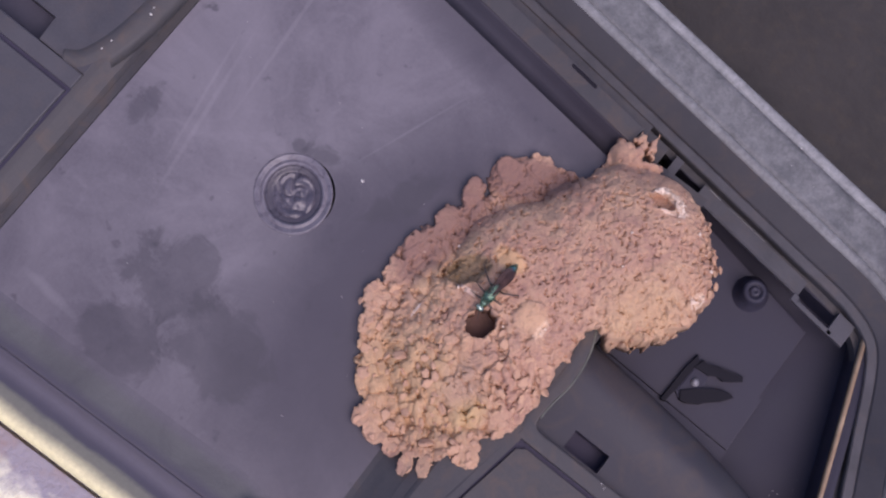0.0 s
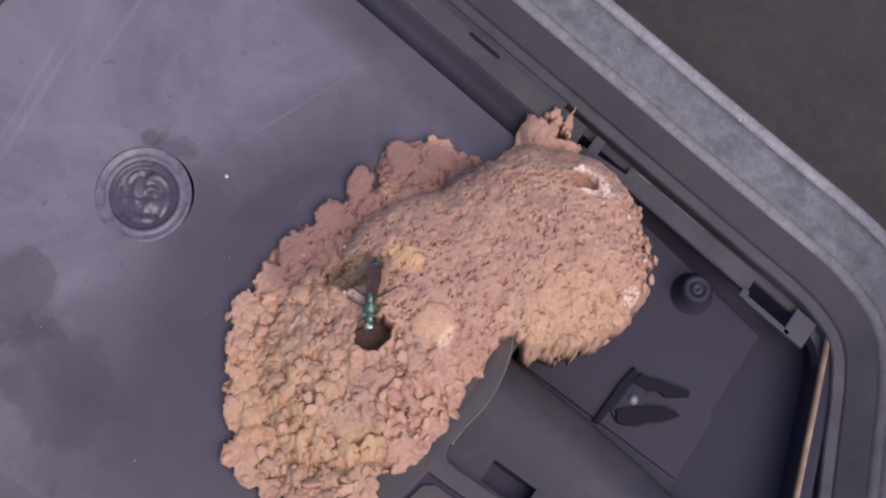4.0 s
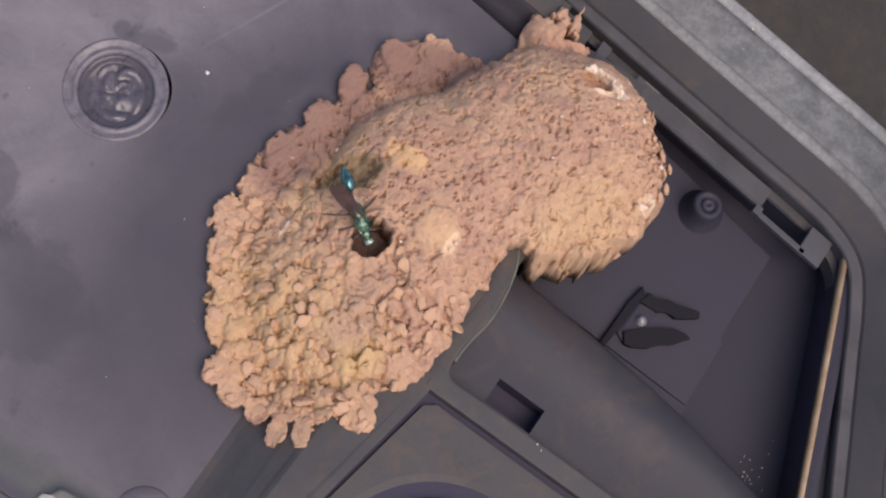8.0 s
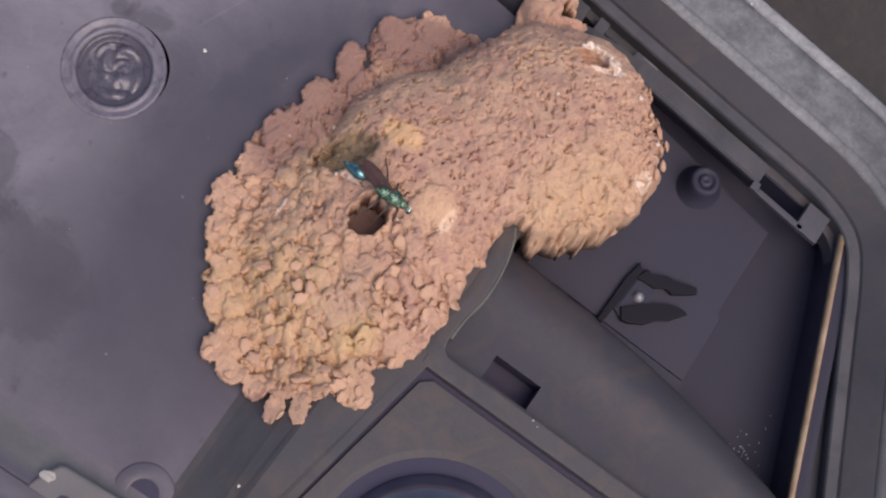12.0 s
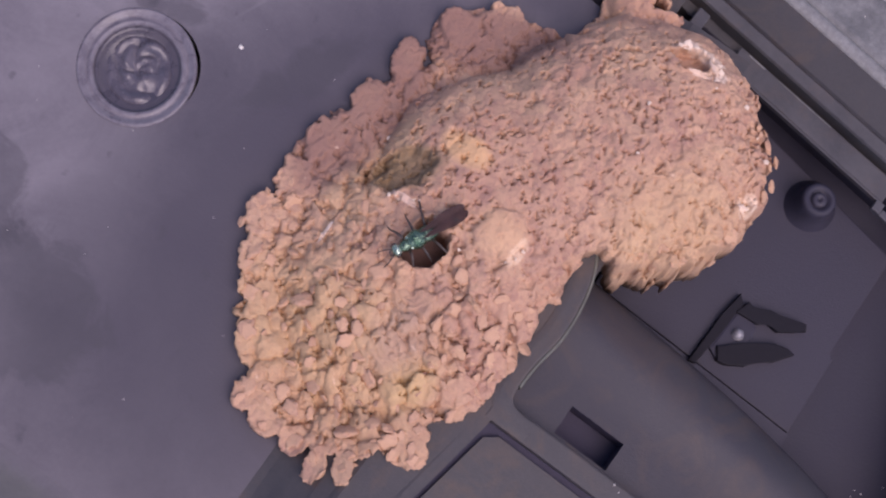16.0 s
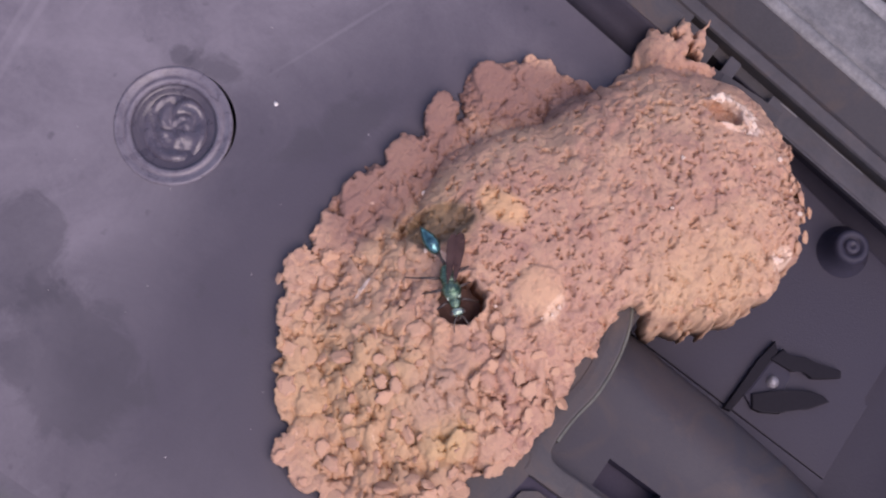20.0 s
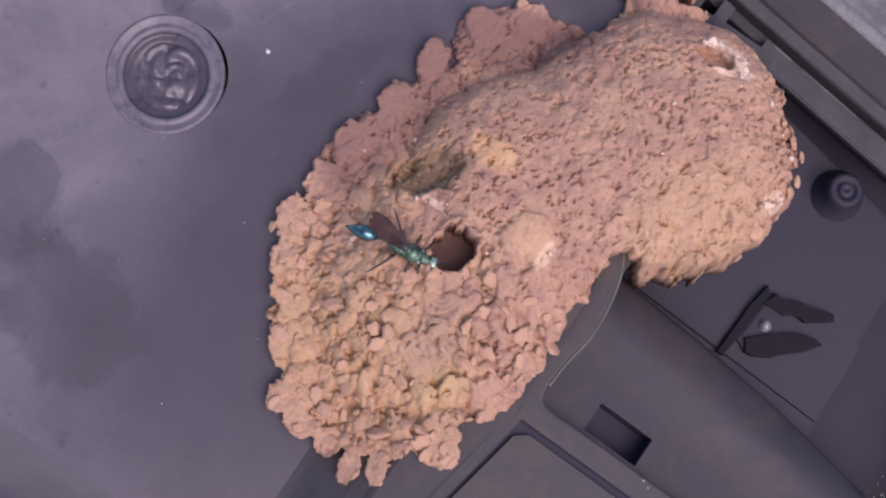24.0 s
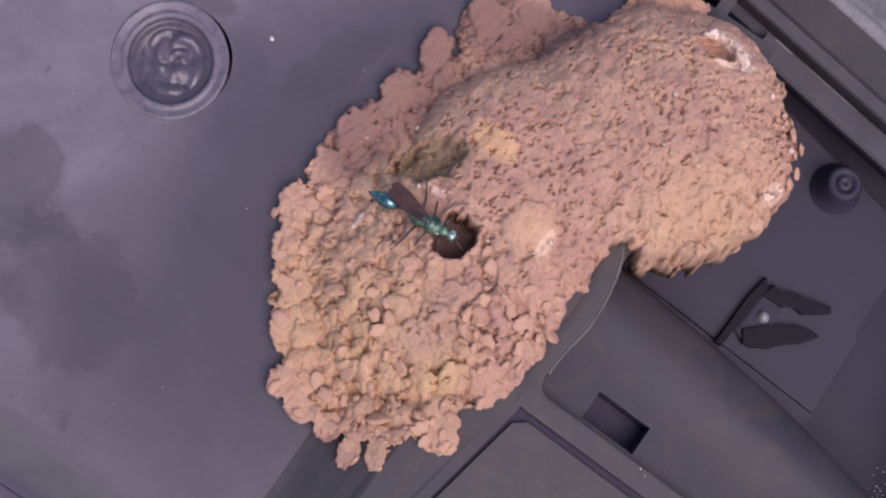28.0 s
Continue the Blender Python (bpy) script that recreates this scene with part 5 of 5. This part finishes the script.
def build_wasp():
    w = thing("wasp", "metallic green wasp with a thin waist and smoky wings", "wasp")
    w["moves"] = 1
    bm = blob(3.55, 0, 0.0, 1.2, 1.0, 0.9, taper=-0.15)
    blob(1.5, 0, 0.3, 1.85, 1.65, 1.35, bm, -0.1)
    blob(-1.1, 0, 0.15, 2.15, 1.4, 1.2, bm, 0.2)
    blob(0.4, 0, 1.05, 0.7, 0.6, 0.45, bm)
    part("thorax", bm, GREEN, w, smooth=True)
    head = part("head", blob(5.15, 0, 0.0, 0.8, 1.25, 1.0), HEAD_GREEN, w, "shiny pale green head", smooth=True)
    wings = []
    for s in (-1, 1):
        part("eye", blob(5.2, s * 0.98, 0.15, 0.5, 0.36, 0.68, sub=2), LEG, head, "dark oval eye", smooth=True)
        part("antenna", tube([(5.6, s * 0.25, 0.3), (6.3, s * 0.7, 0.6), (7.4, s * 1.2, 0.1), (8.3, s * 1.3, -0.7)], [0.14, 0.12, 0.1, 0.07], 6), LEG, head)
        part("jaw", tube([(5.6, s * 0.45, -0.45), (6.1, s * 0.4, -0.7), (6.4, s * 0.1, -0.75)], [0.18, 0.13, 0.06], 6), LEG, head)
        part("shoulder", blob(2.5, s * 0.95, 0.55, 0.55, 0.36, 0.36, sub=2), HEAD_GREEN, w, "bright green shoulder knob", smooth=True)
        wing = part("wing", wing_mesh(s), WING, w, "smoky brown folded wing")
        wings.append((wing, s))
    # the abdomen hangs on its waist and swings about it
    bm = tube([(0.3, 0, 0), (-0.6, 0, 0.2), (-1.5, 0, 0.22), (-2.3, 0, 0.05)], [0.36, 0.26, 0.26, 0.5], 10)
    waist_mesh = bm
    rows = [(-2.0, 0.3), (-2.5, 0.85), (-3.2, 1.2), (-4.1, 1.32), (-5.1, 1.2), (-6.1, 0.85), (-7.0, 0.42), (-7.7, 0.08)]
    gaster = tube([(x, 0, 0.1 - 0.02 * (x + 2) ** 2) for x, _ in rows], [r for _, r in rows], 20)
    abdomen = part("abdomen", gaster, TEAL, w, "glossy dark teal pointed abdomen", smooth=True)
    part("waist", waist_mesh, LEG, abdomen, "thin dark waist", smooth=True)
    legs = []
    for k, (x, reach, back) in enumerate(((3.0, 3.0, 1.6), (1.2, 3.8, -0.4), (-0.9, 4.8, -3.0))):
        for s in (-1, 1):
            pts = [(0, 0, -0.5), (back * 0.3, s * reach * 0.35, 0.45), (back * 0.65, s * reach * 0.7, -0.3), (back, s * reach, -1.6), (back * 1.2, s * (reach + 0.8), -1.8)]
            leg = part("leg", tube(pts, [0.27, 0.25, 0.18, 0.13, 0.07], 7), LEG, w, smooth=True)
            leg.location = Vector((x, s * 0.6, -0.4)) * MM
            legs.append((leg, k, s))
    return w, abdomen, wings, legs


wasp, wasp_abdomen, wasp_wings, wasp_legs = build_wasp()

# seconds, place of the thorax in mm; tilt and heading, then swing of the abdomen and of the wings and dip of the abdomen, in degrees
WASP_ROWS = [
    (0, 57.99, 10.11, 15.40, -23, -92, -2, -3, -22),
    (0.5, 57.66, 8.93, 15.31, -38, -73, -5, -2, -11),
    (1, 59.07, 4.73, 13.74, -35, -63, -8, 18, 0),
    (1.5, 57.44, 7.44, 14.56, -34, -72, -6, -4, -11),
    (2, 56.77, 6.27, 13.99, -18, -62, -4, -6, -22),
    (2.5, 56.72, 7.28, 14.17, -18, -62, -2, -2, -22),
    (3, 57.63, 6.96, 14.53, -11, -54, 1, 2, -22),
    (5.5, 51.52, 9.70, 13.31, -50, -67, -15, -22, -22),
    (6, 50.13, 11.46, 12.02, -55, -54, -19, -27, -22),
    (6.5, 51.13, 10.87, 13.42, -50, -63, -9, -13, -22),
    (7, 53.41, 9.69, 13.71, -25, -59, 0, 0, -22),
    (7.3, 53.60, 7.64, 12.62, 7, -53, -2, 0, -15),
    (8, 56.20, 4.37, 13.05, -19, -30, -7, 17, 0),
    (8.5, 56.50, 4.46, 13.28, -14, -41, -3, -1, 0),
    (9, 56.19, 4.47, 13.04, 0, -45, 0, 17, 0),
    (9.5, 56.08, 7.64, 13.94, 6, -39, -5, -7, -11),
    (10, 56.10, 8.31, 14.51, -16, -6, -9, -13, -22),
    (10.5, 56.39, 9.69, 15.20, 10, -23, -10, -15, -22),
    (11, 56.96, 8.08, 14.65, 0, 7, -11, -16, -22),
    (11.5, 57.09, 7.82, 14.59, 13, -18, -11, -16, -11),
    (12, 61.21, 7.59, 15.31, -20, 9, -11, -16, 0),
    (12.4, 56.78, 9.13, 15.17, -17, -31, -9, -13, -3),
    (14.5, 63.33, 8.06, 15.58, -21, -42, 3, 4, -18),
    (15, 62.00, 7.49, 15.38, -25, -84, 6, 8, -22),
    (15.5, 60.36, 5.30, 14.99, -42, -101, 3, 5, -22),
    (16, 59.32, 3.43, 13.85, 0, -113, 1, 1, -22),
    (16.5, 52.87, 6.20, 12.22, -15, -179, 2, 1, -11),
    (17, 48.73, 2.49, 10.34, -25, -171, 2, 1, 0),
    (17.5, 46.54, 8.40, 9.95, -40, -250, 3, -6, 0),
    (18, 48.86, 9.44, 11.19, 0, -315, 4, -13, 0),
    (18.5, 52.57, 7.44, 12.28, 3, -371, -1, -14, 0),
    (19, 55.41, 5.45, 12.96, 0, -376, -7, -14, 0),
    (19.5, 55.55, 5.39, 12.89, -6, -375, 5, -5, 0),
    (20, 56.79, 3.85, 13.17, 0, -399, 17, -22, 0),
    (20.5, 56.54, 1.00, 13.76, -39, -394, 29, -18, 0),
    (21, 57.91, 1.52, 13.30, -35, -384, 41, -11, 0),
    (21.5, 55.81, 0.82, 13.49, -21, -356, 26, -7, 0),
    (22, 54.98, 1.58, 12.96, -21, -350, 12, -4, 0),
    (22.5, 55.11, -0.81, 13.01, -11, -350, 10, -3, 0),
    (24.5, 53.89, -2.43, 12.59, -4, -346, 0, -22, 0),
    (25, 54.20, -0.64, 12.76, 0, -334, -2, -24, 0),
    (25.5, 55.96, -1.51, 13.16, -51, -352, 4, -20, 0),
    (26, 56.90, 0.54, 13.05, -21, -351, 10, -17, 0),
    (26.5, 55.37, -0.61, 13.12, -7, -341, 9, -19, 0),
    (27, 57.03, 0.95, 13.09, -41, -350, 8, -21, 0),
    (27.5, 56.58, -0.25, 13.73, -53, -373, 4, -18, 0),
    (28, 54.90, 1.57, 12.94, 0, -351, -1, -15, 0),
]


def motions():
    def at(x, y, z, pitch, yaw):
        return pose(x * MM, y * MM, z * MM, 0, -pitch, yaw)
    walk(wasp, [(t, at(*p[:5])) for t, *p in WASP_ROWS])
    # the abdomen and the wings swing about their roots, the legs step as the body turns
    walk(wasp_abdomen, [(t, pose(WAIST * MM, 0, 0.0002, 0, 0.75 * tilt + dip, swing)) for t, _, _, _, tilt, _, swing, _, dip in WASP_ROWS])
    for wing, side in wasp_wings:
        walk(wing, [(t, pose(WING_ROOT * MM, side * 0.0004, 0.0015 + 0.0001 * side, 0, 0.6 * tilt, swing + 5 * side)) for t, _, _, _, tilt, _, _, swing, _ in WASP_ROWS])
    for leg, k, s in wasp_legs:
        base = Vector(leg.location)
        walk(leg, [(t, pose(*base, 0, 0, 14 * math.sin(3.1 * t + 2.1 * k + 1.6 * s))) for t, *_ in WASP_ROWS])


motions()
